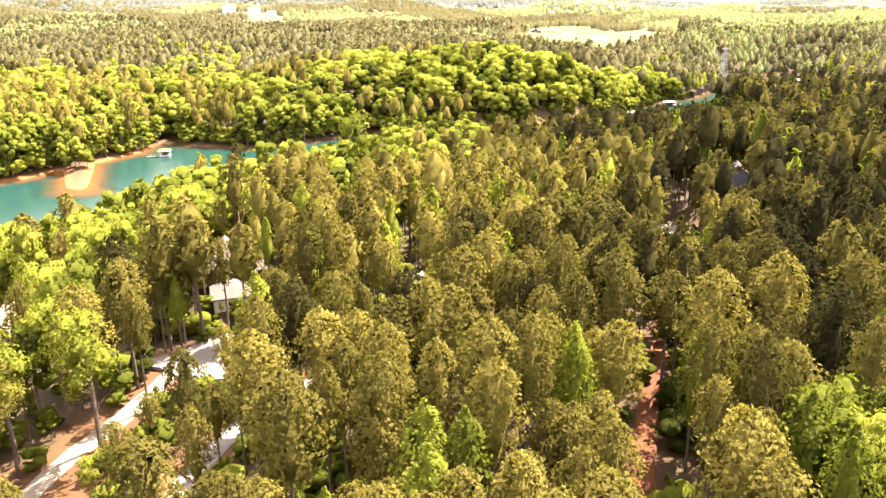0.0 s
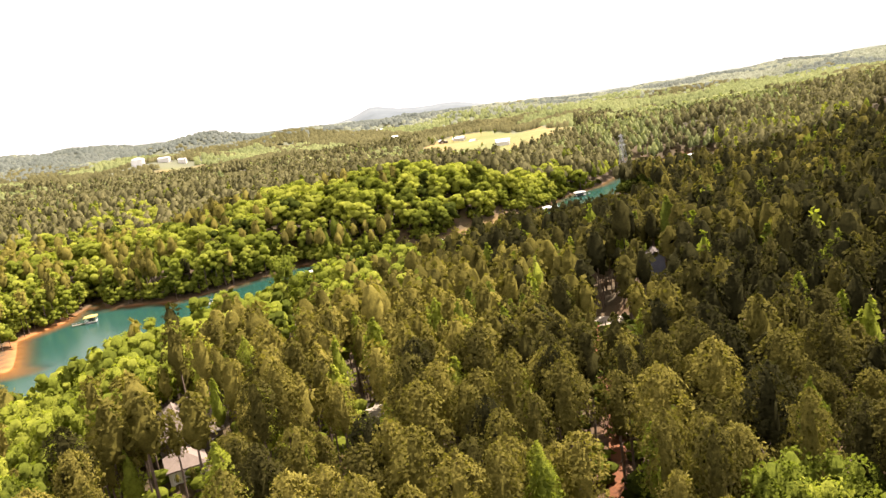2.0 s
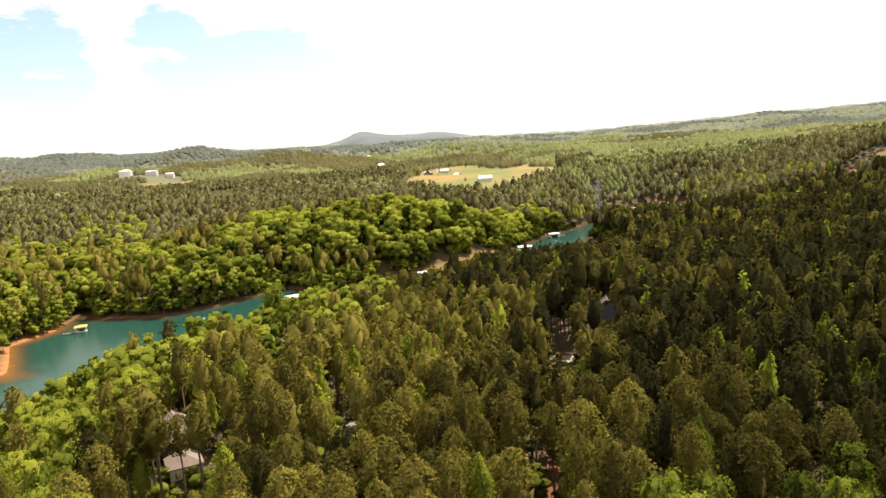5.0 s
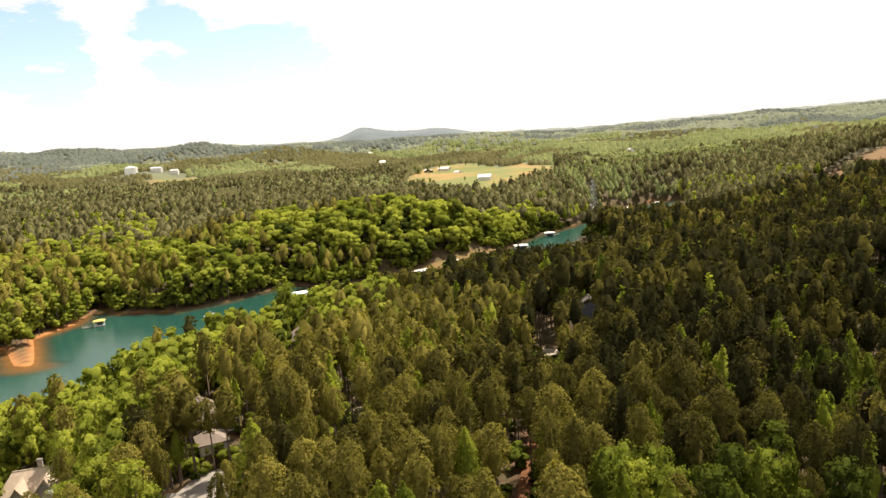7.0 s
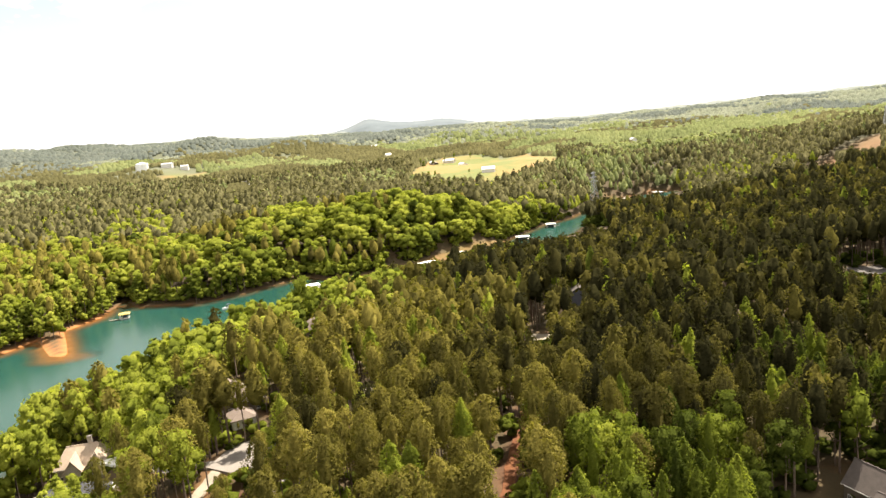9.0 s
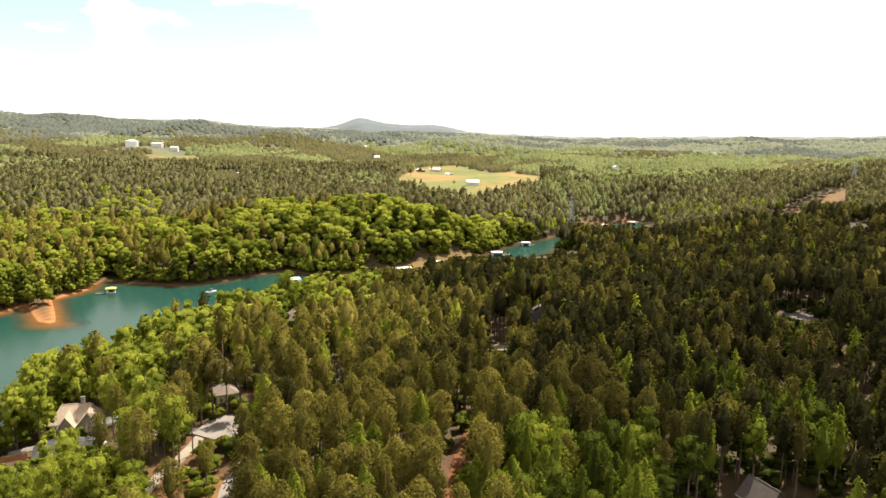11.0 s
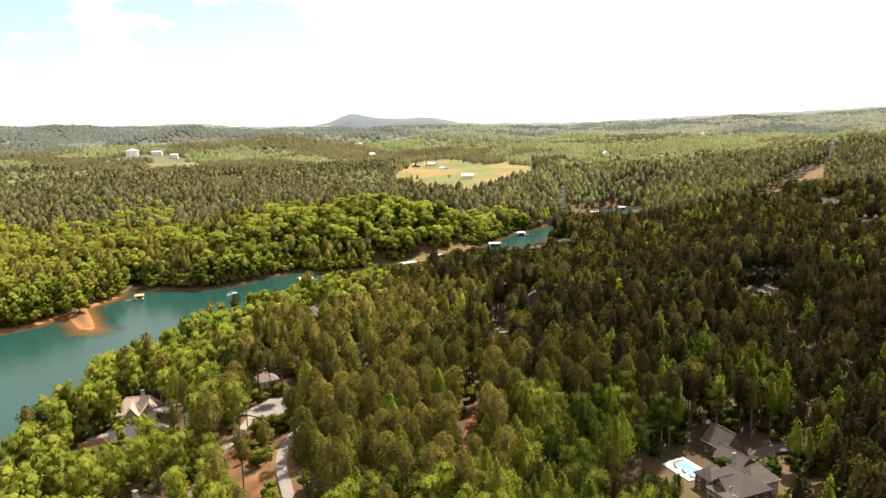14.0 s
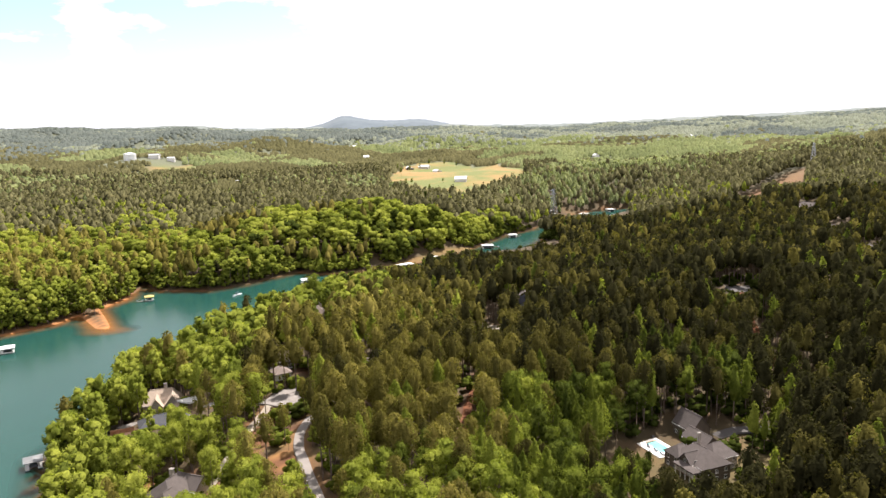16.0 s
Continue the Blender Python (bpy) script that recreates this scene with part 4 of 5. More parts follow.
# the middle distance, and the far side of the lake
for (x0, x1, y0, y1, step), models in (((-420, 330, 235, 480, 5.3), (MID_PINE, MID_LEAF, MID_POPLAR)), ((-560, 520, 480, 610, 7.2), (FAR_PINE, FAR_LEAF, FAR_POPLAR)), ((-620, 560, 610, 760, 5.8), (FAR_PINE, FAR_LEAF, FAR_POPLAR)),
                                       ((-800, 760, 760, 1150, 6.8), (FAR_PINE, FAR_LEAF, FAR_POPLAR)), ((-180, 125, -140, 40, 7.0), (MID_PINE, MID_LEAF, MID_POPLAR)), ((-400, -180, -140, 40, 7.5), (FAR_PINE, FAR_LEAF, FAR_POPLAR)), ((125, 300, -140, 40, 7.5), (FAR_PINE, FAR_LEAF, FAR_POPLAR)),
                                       ((-250, -185, 40, 235, 6.0), (FAR_PINE, FAR_LEAF, FAR_POPLAR)), ((150, 330, 40, 235, 6.0), (FAR_PINE, FAR_LEAF, FAR_POPLAR))):
    if y0 > 0:
        x, y = stand(x0, x1, y0, y1, step)
    else:
        x, y = (v.ravel() for v in np.meshgrid(np.arange(x0, x1, step), np.arange(y0, y1, step)))
        x, y = x + rng.uniform(-2.5, 2.5, x.shape), y + rng.uniform(-2.5, 2.5, y.shape)
    place, leafy, tall, tint = planted(x, y)
    # pines from 610 and leaves from 760 on use the haze-painted colours
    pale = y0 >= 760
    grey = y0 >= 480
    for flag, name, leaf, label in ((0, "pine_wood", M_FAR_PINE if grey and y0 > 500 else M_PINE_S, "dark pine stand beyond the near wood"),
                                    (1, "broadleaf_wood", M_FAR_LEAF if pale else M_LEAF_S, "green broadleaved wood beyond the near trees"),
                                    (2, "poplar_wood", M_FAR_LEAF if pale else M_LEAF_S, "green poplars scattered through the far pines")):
        s = leafy == flag
        stout = 1.25 if y0 >= 610 else 1.08
        grand = (place[:, 1] > 425) & (place[:, 1] < 760) & (flag == 1)
        s &= ~grand | (np.random.RandomState(9).rand(len(s)) < 0.66)
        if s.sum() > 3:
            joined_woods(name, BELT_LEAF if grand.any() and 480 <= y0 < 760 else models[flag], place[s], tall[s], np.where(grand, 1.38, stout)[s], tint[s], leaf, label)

# thickets that hang over the water's edge
x, y = stand(-340, 130, 60, 660, 3.8)
d = from_water(x, y)
free, broad, tall, shade = grow_at(x, y)
s = (d > np.where(y < 340, 2.2, 0.6)) & (d < 15) & (np.hypot((x + 232) / 1.3, y - 372) > 20) & free & (tall > 6)
x, y, shade = x[s], y[s], shade[s]
joined_woods("shore_thicket", BUSH, np.stack([x, y, land(x, y) - 0.6], -1), np.minimum(tall[s], rng.uniform(5.5, 11.0, s.sum())), np.full(s.sum(), 1.35),
             np.clip(shade - 0.05 + rng.normal(0, 0.2, s.sum()), 0, 1), M_LEAF_S, "green bushes hanging over the lake shore")

# undergrowth between the houses, the drives and the far coves
bushes = []
for x0, x1, y0, y1, step in ((-150, -52, 70, 215, 3.0), (26, 100, 95, 165, 3.0), (98, 148, 232, 300, 3.4), (-30, 10, 110, 262, 3.2), (30, 130, 540, 700, 4.2), (-125, 30, 500, 640, 4.6)):
    x, y = stand(x0, x1, y0, y1, step)
    free, broad, tall, shade = grow_at(x, y, 1.6)
    tall = np.minimum(tall, rng.uniform(2.2, 6.5, len(x)))
    for px, py, pr in BARE:
        free &= (np.hypot(x - px, y - py) > pr * 0.65) | (rng.rand(len(x)) < 0.5)
    s = free & (tall > 1.5) & (rng.rand(len(x)) < np.where(y > 400, 0.75, np.where(y > 225, 0.6, np.where(x > 20, 0.3, 0.4))))
    bushes.append(np.stack([x, y, tall, shade], -1)[s])
bushes = np.concatenate(bushes)
x, y, tall, shade = bushes.T
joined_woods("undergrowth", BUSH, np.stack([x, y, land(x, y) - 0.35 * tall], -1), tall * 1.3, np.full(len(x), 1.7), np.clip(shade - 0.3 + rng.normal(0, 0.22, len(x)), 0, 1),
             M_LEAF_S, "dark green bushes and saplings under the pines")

# trees on the hay field
for tx, ty, th in ((-52, 960, 15), (-44, 985, 12), (-20, 900, 14), (2, 1000, 9), (-62, 1120, 16), (-48, 1160, 15), (-30, 1330, 14), (-12, 1360, 16), (18, 1370, 13), (40, 1340, 12), (-70, 1240, 15), (-5, 870, 8)):
    single_trees("broadleaf_tree", [MID_LEAF[int(th) % 4]], M_LEAF, np.array([(tx, ty, float(land(tx, ty)) - 0.1)]), [th], [0.35], "broadleaved tree standing alone on the hay field", "field trees")

FARMS = ((-205, 1900), (-370, 1232), (-352, 1205), (330, 1420), (420, 1600), (-60, 2100), (80, 1900), (620, 1500), (-520, 2150), (250, 2300), (-900, 1900), (760, 2050), (-150, 1600))
# the far hills' woods, larger clumps with distance
u = np.arange(math.log(1120), math.log(4250), 0.0095)
w = np.arange(-0.62, 0.68, 0.0048)
uu, ww = np.meshgrid(u, w)
uu = uu + rng.uniform(-0.5, 0.5, uu.shape) * 0.0095
ww = ww + rng.uniform(-0.5, 0.5, ww.shape) * 0.0048
dist = np.exp(uu).ravel()
x, y = -34 + dist * np.sin(ww).ravel(), -85 + dist * np.cos(ww).ravel()
open_land = waves(x, y, 95.0) + 0.5 * waves(x, y, 41.0) > 0.78
near_tank = ((np.abs(x + 585) < 75) & (np.abs(y - 1405) < 40)) | (np.hypot((x + 500) / 1.8, y - 1345) < 30)
for px, py in FARMS:
    near_tank |= np.hypot(x - px, y - py) < 15
s = ~open_land & ~near_tank & ~inside(x, y, FIELD) & (segment_far(x, y, CUT) > 13)
x, y, dist = x[s], y[s], dist[s]
kind_of = 1.5 * patches(x, y) + 0.45 * ease(x, -500, 300) - 0.36 + 0.8 * waves(x, y * 1.7, 330.0) + 0.7 * waves(x, y * 1.6, 140.0) + rng.normal(0, 0.10, len(x))
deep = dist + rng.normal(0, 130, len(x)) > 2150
# haze is painted into the leaf colours, more of it in the deep band
for flag, leaf, name, label in (((kind_of > 0.12) & ~deep, M_FAR_LEAF, "far_broadleaf_wood", "green woods on the far hills, paled by painted haze"),
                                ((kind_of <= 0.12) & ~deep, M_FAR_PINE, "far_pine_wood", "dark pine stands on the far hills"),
                                ((kind_of > 0.12) & deep, M_REMOTE_LEAF, "far_broadleaf_wood", "woods near the horizon, greyed by painted haze"),
                                ((kind_of <= 0.12) & deep, M_REMOTE_PINE, "far_pine_wood", "pine stands near the horizon, blued by painted haze")):
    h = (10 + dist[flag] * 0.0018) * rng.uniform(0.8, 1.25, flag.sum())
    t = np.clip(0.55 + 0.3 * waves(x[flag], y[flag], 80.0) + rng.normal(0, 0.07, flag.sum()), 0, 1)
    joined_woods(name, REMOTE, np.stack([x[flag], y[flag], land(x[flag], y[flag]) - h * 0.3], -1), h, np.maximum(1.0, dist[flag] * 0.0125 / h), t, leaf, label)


# ---------------------------------------------------------------- houses, docks and farm buildings
def part(name, bm, mat, parent, label=""):
    me = bpy.data.meshes.new(name)
    bmesh.ops.recalc_face_normals(bm, faces=bm.faces)
    bm.to_mesh(me)
    bm.free()
    me.materials.append(mat)
    ob = new(name, me)
    ob.parent = parent
    return tagged(ob, label)


def solid(bm, x0, x1, y0, y1, z0, z1):
    v = [bm.verts.new(p) for p in ((x0, y0, z0), (x1, y0, z0), (x1, y1, z0), (x0, y1, z0), (x0, y0, z1), (x1, y0, z1), (x1, y1, z1), (x0, y1, z1))]
    for f in ((3, 2, 1, 0), (4, 5, 6, 7), (0, 1, 5, 4), (1, 2, 6, 5), (2, 3, 7, 6), (3, 0, 4, 7)):
        bm.faces.new([v[i] for i in f])
    return bm


def box(x0, x1, y0, y1, z0, z1, bevel=0.0):
    bm = solid(bmesh.new(), x0, x1, y0, y1, z0, z1)
    if bevel:
        bmesh.ops.bevel(bm, geom=bm.edges[:], offset=bevel, segments=1, affect="EDGES")
    return bm


def cylinder(x, y, z0, z1, r0, r1, k=10):
    bm = bmesh.new()
    bmesh.ops.create_cone(bm, cap_ends=True, segments=k, radius1=r0, radius2=r1, depth=z1 - z0, matrix=Matrix.Translation((x, y, (z0 + z1) / 2)))
    return bm


def roof_shell(w, d, eave, rise, over=0.5, hip=0.0, thick=0.28):
    """A pitched roof with its ridge along y: gables at hip 0, hipped by that length otherwise. A closed slab with fascia edges."""
    bm = bmesh.new()
    W, D = w / 2 + over, d / 2 + over
    low = eave - over * rise / (w / 2)
    ring = [(-W, -D, low), (W, -D, low), (W, D, low), (-W, D, low)]
    ridge = [(0, -D + hip, eave + rise), (0, D - hip, eave + rise)]
    up = [bm.verts.new(p) for p in ring + ridge]
    dn = [bm.verts.new((p[0], p[1], p[2] - thick)) for p in ring + ridge]
    for f in ((1, 2, 5, 4), (3, 0, 4, 5)):
        bm.faces.new([up[i] for i in f])
        bm.faces.new([dn[i] for i in reversed(f)])
    if hip:
        for f in ((0, 1, 4), (2, 3, 5)):
            bm.faces.new([up[i] for i in f])
            bm.faces.new([dn[i] for i in reversed(f)])
        edges = ((0, 1), (1, 2), (2, 3), (3, 0))
    else:
        edges = ((1, 2), (3, 0), (0, 4), (4, 1), (2, 5), (5, 3))
    for a, b in edges:
        bm.faces.new([up[a], dn[a], dn[b], up[b]])
    return bm


def walls_shell(w, d, base, eave, rise, hip):
    """Outer walls, with gable ends that rise to the ridge where the roof is not hipped."""
    bm = solid(bmesh.new(), -w / 2, w / 2, -d / 2, d / 2, base, eave)
    if not hip:
        for s in (-1, 1):
            y = s * d / 2
            v = [bm.verts.new(p) for p in ((-w / 2, y, eave), (w / 2, y, eave), (0, y, eave + rise - 0.3),
                                           (-w / 2, y - s * 0.3, eave), (w / 2, y - s * 0.3, eave), (0, y - s * 0.3, eave + rise - 0.3))]
            bm.faces.new(v[:3])
            bm.faces.new(v[3:])
            for a, b in ((0, 1), (1, 2), (2, 0)):
                bm.faces.new([v[a], v[b], v[b + 3], v[a + 3]])
    return bm


def moved(bm, m):
    bmesh.ops.transform(bm, matrix=m, verts=bm.verts)
    return bm


def window(parent, m, w, h):
    """A window set on the plane y = 0 of m, facing -y: frame, pane, sill and a glazing bar."""
    bm = bmesh.new()
    for x0, x1, z0, z1 in ((-w / 2, w / 2, h - 0.12, h), (-w / 2, w / 2, 0, 0.12), (-w / 2, -w / 2 + 0.12, 0.12, h - 0.12), (w / 2 - 0.12, w / 2, 0.12, h - 0.12), (-0.04, 0.04, 0.12, h - 0.12)):
        solid(bm, x0, x1, -0.09, 0.02, z0, z1)
    f = part("window", moved(bm, m), M_TRIM, parent, "white window frame")
    part("pane", moved(box(-w / 2 + 0.1, w / 2 - 0.1, -0.05, -0.03, 0.1, h - 0.1), m), M_GLASS, f, "dark glass pane")
    part("sill", moved(box(-w / 2 - 0.1, w / 2 + 0.1, -0.17, 0.0, -0.1, 0.0), m), M_TRIM, f)


def wing(parent, x, y, turn, w, d, base, eave, rise, hip, wall_mat, roof_mat, floors=1, over=0.5, panes=True):
    """One block of a house: wall, roof and rows of windows on its four sides."""
    m = pose(x, y, 0, 0, 0, turn)
    part("wall", moved(walls_shell(w, d, base, eave, rise, hip), m), wall_mat, parent)
    part("roof", moved(roof_shell(w, d, eave, rise, over, hip), m), roof_mat, parent)
    bm = bmesh.new()
    ends = d / 2 + over
    reach = max(0.3, ends - hip)
    solid(bm, -0.16, 0.16, -reach, reach, eave + rise - 0.05, eave + rise + 0.08)
    part("ridge_cap", moved(bm, m), roof_mat, parent)
    low = eave - over * rise / (w / 2)
    for s in (-1, 1):
        edge = box(s * (w / 2 + over) - 0.07, s * (w / 2 + over) + 0.07, -d / 2 - over, d / 2 + over, low - 0.3, low - 0.05)
        part("gutter", moved(edge, m), M_TRIM if panes else roof_mat, parent, "eaves gutter")
    if not panes:
        return
    for k in range(floors):
        z = base + 1.4 + 2.9 * k
        for side, length, depth in ((0, w, d), (180, w, d), (90, d, w), (270, d, w)):
            n = max(1, int(length / 3.4))
            for j in range(n):
                off = (j - (n - 1) / 2) * length / n
                window(parent, m @ pose(0, 0, 0, 0, 0, side) @ pose(off, -depth / 2 - 0.01, z), 1.3, 1.5)


def house(name, x, y, turn, label, category="house"):
    foot = new(name)
    foot.matrix_world = pose(x, y, float(land(x, y)), 0, 0, turn)
    return tagged(foot, label, category)


def door(parent, m, w, h, mat, label):
    d = part("door", moved(box(-w / 2, w / 2, -0.08, 0.03, 0, h, 0.015), m), mat, parent, label)
    bm = bmesh.new()
    for k in range(1, 4):
        solid(bm, -w / 2 + 0.1, w / 2 - 0.1, -0.1, -0.08, h * k / 4 - 0.03, h * k / 4 + 0.03)
    part("moulding", moved(bm, m), M_TRIM, d)


def chimney(parent, x, y, z0, z1):
    c = part("chimney", box(x - 0.6, x + 0.6, y - 0.5, y + 0.5, z0, z1, 0.04), M_WALL_STONE, parent, "stone chimney")
    part("cap", box(x - 0.72, x + 0.72, y - 0.62, y + 0.62, z1, z1 + 0.18, 0.03), M_CONCRETE, c)


def posts(parent, xs, ys, z0, z1, mat=None, r=0.14):
    for px in xs:
        for py in ys:
            part("post", box(px - r, px + r, py - r, py + r, z0, z1), mat or M_TRIM, parent)


# the house with the pool
h = house("house", 47.5, 121, 20, "large brown house with hipped grey shingle roofs and a gable")
h.matrix_world = h.matrix_world @ Matrix.Scale(0.77, 4)
wing(h, -3.5, -3.5, 0, 13, 17, -1.2, 6.0, 4.6, 5.6, M_WALL_BROWN, M_ROOF_GREY, 2)
wing(h, -7.0, -3.8, 90, 6.4, 9.0, 4.2, 6.2, 3.2, 0.0, M_WALL_BROWN, M_ROOF_GREY, 1)
wing(h, -6.8, 4.6, 90, 8.6, 8.0, -1.2, 5.6, 3.2, 3.2, M_WALL_BROWN, M_ROOF_GREY, 2)
wing(h, 5.6, -1.5, 90, 11, 11, -0.8, 5.6, 3.8, 4.0, M_WALL_STONE, M_ROOF_GREY, 2)
wing(h, 9.0, 11.0, 0, 8.0, 13.0, -0.2, 5.0, 3.4, 0.0, M_WALL_BROWN, M_ROOF_GREY, 1)
wing(h, 14.8, 23.5, 0, 9.2, 12.0, -0.2, 5.8, 5.4, 0.0, M_WALL_BROWN, M_ROOF_GREY, 1)
chimney(h, 2.4, 4.6, 5.0, 11.4)
part("porch_deck", box(-13.6, -10.05, -11.5, -0.5, 2.2, 2.5, 0.03), M_DECK, h, "raised timber porch deck")
part("porch_roof", moved(roof_shell(4.2, 11.0, 5.0, 0.8, 0.3, 1.6), pose(-11.9, -6.0, 0)), M_ROOF_GREY, h)
posts(h, (-13.4,), (-11.3, -8.8, -6.2, -3.6, -0.8), -1.2, 4.9)
bm = bmesh.new()
for k in range(37):
    solid(bm, -13.52, -13.45, -11.3 + 0.29 * k, -11.25 + 0.29 * k, 2.5, 3.4)
solid(bm, -13.56, -13.4, -11.4, -0.6, 3.4, 3.5)
part("porch_rail", bm, M_TRIM, h, "white porch railing")
for k, py in enumerate((19.8, 23.5, 27.2)):
    door(h, pose(19.42, py, 0.0, 0, 0, 90), 2.7, 2.3, M_TRIM, "white garage door")
door(h, pose(13.02, 12.0, 0.0, 0, 0, 90), 1.1, 2.1, M_WALL_BROWN, "brown entrance door")


def slab_thing(name, outline, z0, z1, mat, label, category, kind=""):
    bm = bmesh.new()
    f = bm.faces.new([bm.verts.new((px, py, z0)) for px, py in outline])
    up = bmesh.ops.extrude_face_region(bm, geom=[f])
    bmesh.ops.translate(bm, verts=[v for v in up["geom"] if isinstance(v, bmesh.types.BMVert)], vec=(0, 0, z1 - z0))
    bmesh.ops.recalc_face_normals(bm, faces=bm.faces)
    me = bpy.data.meshes.new(name)
    bm.to_mesh(me)
    bm.free()
    me.materials.append(mat)
    return tagged(new(name, me), label, category, kind=kind)


pool = new("swimming_pool")
pool.matrix_world = pose(38.6, 135.0, float(land(38.6, 135)) + 0.05, 0, 0, 20)
tagged(pool, "turquoise swimming pool in a white concrete deck", "pool")
bm = bmesh.new()
for x0, x1, y0, y1 in ((-4.6, -1.6, -6.8, 6.6), (2.2, 3.6, -7.4, 7.4), (-1.6, 2.2, -7.4, -4.2), (-1.6, 2.2, 3.6, 7.4), (-4.0, -1.6, 6.6, 7.2)):
    solid(bm, x0, x1, y0, y1, -1.0, 0.25)
part("deck", bm, M_TRIM, pool, "white concrete pool deck")
part("basin", box(-1.6, 2.2, -4.2, 3.6, -1.0, -0.6), M_TRIM, pool)
part("pool_water", box(-1.59, 2.19, -4.19, 3.59, -0.6, 0.12), M_POOL, pool, "clear turquoise water")
part("coping", box(-1.6, 2.2, 3.62, 4.4, 0.25, 0.42, 0.03), M_DECK, pool)


def lounger(x, y, turn):
    foot = new("sun_lounger")
    foot.matrix_world = pose(38.6, 135.0, float(land(38.6, 135)) + 0.30, 0, 0, 20) @ pose(x, y, 0, 0, 0, turn)
    part("seat", box(-0.33, 0.33, -0.9, 0.35, 0.28, 0.36, 0.02), M_CANVAS, foot)
    part("backrest", moved(box(-0.33, 0.33, 0, 0.75, 0, 0.07, 0.02), pose(0, 0.35, 0.3, 40)), M_CANVAS, foot)
    for lx in (-0.28, 0.28):
        for ly in (-0.8, 0.3):
            part("leg", box(lx - 0.03, lx + 0.03, ly - 0.03, ly + 0.03, 0, 0.29), M_STEEL, foot)
    tagged(foot, "dark pool lounger on the white deck", "lounger", "loungers by the pool")


for lx, ly, lt in ((-2.6, -5.5, 20), (-2.6, -2.4, 5), (-2.7, 1.2, -10), (0.5, -6.3, 80), (2.9, 6.4, 100)):
    lounger(lx, ly, lt)

# the houses by the lake
h = house("house", -143, 206, 14, "stone house with a pale tan shingle roof above the lake")
wing(h, 0, 0, 90, 9, 14, -1.0, 4.6, 4.4, 3.2, M_WALL_STONE, M_ROOF_PALE, 1)
wing(h, 4.6, -3.4, 0, 6.4, 9, -1.0, 4.4, 3.9, 0.0, M_WALL_STONE, M_ROOF_PALE, 1)
wing(h, -1.6, -4.6, 0, 5.0, 7.0, -1.0, 4.2, 3.4, 0.0, M_WALL_STONE, M_ROOF_PALE, 1)
wing(h, 8.2, -6.6, 90, 5.6, 7.0, -1.0, 3.6, 2.8, 0.0, M_WALL_STONE, M_ROOF_PALE, 1)
chimney(h, 1.5, 3.0, 4.5, 10.0)
h = house("house", -135, 181, 24, "low house with a dark slate roof among pines")
wing(h, 0, 0, 90, 9, 15, -1.0, 3.6, 2.7, 4.0, M_WALL_BROWN, M_ROOF_DARK, 1)
wing(h, 6.5, -1.5, 0, 7, 9, -1.0, 3.4, 2.4, 3.0, M_WALL_BROWN, M_ROOF_DARK, 1)
h = house("house", -110, 119, -25, "house with a hipped grey roof beside the gravel drive")
wing(h, 0, 0, 0, 10, 13, -1.0, 4.4, 3.6, 4.2, M_WALL_CREAM, M_ROOF_GREY, 1)
wing(h, 3.0, 4.0, 90, 7, 8.5, -1.0, 4.3, 2.9, 0.0, M_WALL_CREAM, M_ROOF_GREY, 1)
wing(h, 2.6, -5.0, 0, 6.5, 8, -1.0, 4.0, 2.6, 2.6, M_WALL_CREAM, M_ROOF_GREY, 1)
chimney(h, -1.6, 1.5, 4.0, 9.2)
h = house("house", -98, 209, 26, "long house with a taupe shingle roof behind pines")
wing(h, 0, 0, 0, 8, 15, -1.0, 4.2, 3.0, 3.0, M_WALL_BROWN, M_ROOF_TAN, 1)
wing(h, 3.4, -4.5, 90, 6.5, 8.5, -1.0, 4.0, 2.7, 0.0, M_WALL_BROWN, M_ROOF_TAN, 1)
h = house("garage", -92, 196, 26, "small detached garage with a tan shingle roof", "garage")
wing(h, 0, 0, 0, 6.6, 7, -0.6, 2.8, 1.9, 2.8, M_WALL_CREAM, M_ROOF_TAN, 1, 0.4, False)
door(h, pose(-1.6, -3.52, 0), 2.5, 2.2, M_TRIM, "white garage door")
door(h, pose(1.6, -3.52, 0), 2.5, 2.2, M_TRIM, "white garage door")
h = house("house", 16, 272, -10, "tall narrow house with blue-grey walls in the pines")
wing(h, 0, 0, 0, 5, 7, -1.0, 5.2, 1.7, 0.0, M_WALL_BLUE, M_ROOF_GREY, 2, 0.3, False)
h = house("house", -93, 315, 12, "brown-roofed house near the water")
wing(h, 0, 0, 0, 9, 10, -1.0, 4.5, 3.6, 3.5, M_WALL_BROWN, M_ROOF_TAN, 1)
chimney(h, 1.5, 1.0, 4.0, 9.4)
for px, py, turn in ((279, 453, 20), (251, 366, -15), (316, 567, 35)):
    h = house("house", px, py, turn, "grey-roofed house in a clearing of the dark pines")
    wing(h, 0, 0, 0, 11, 16, -1.0, 4.6, 3.6, 4.0, M_WALL_STONE, M_ROOF_GREY, 1)
    wing(h, 5.0, -3.0, 90, 7.5, 9, -1.0, 4.4, 2.8, 0.0, M_WALL_STONE, M_ROOF_GREY, 1)

z = float(land(-127, 195))
slab_thing("patio", [(-133, 194), (-126, 199), (-121, 197), (-127, 191)], z - 0.4, z + 0.25, M_TRIM, "bright concrete patio beside the tan house", "patio")
z = float(land(-125, 187))
slab_thing("patio", [(-129, 186), (-124, 190), (-120, 188), (-125, 184)], z - 0.4, z + 0.25, M_TRIM, "small bright concrete terrace", "patio")
z = float(land(-149, 184))
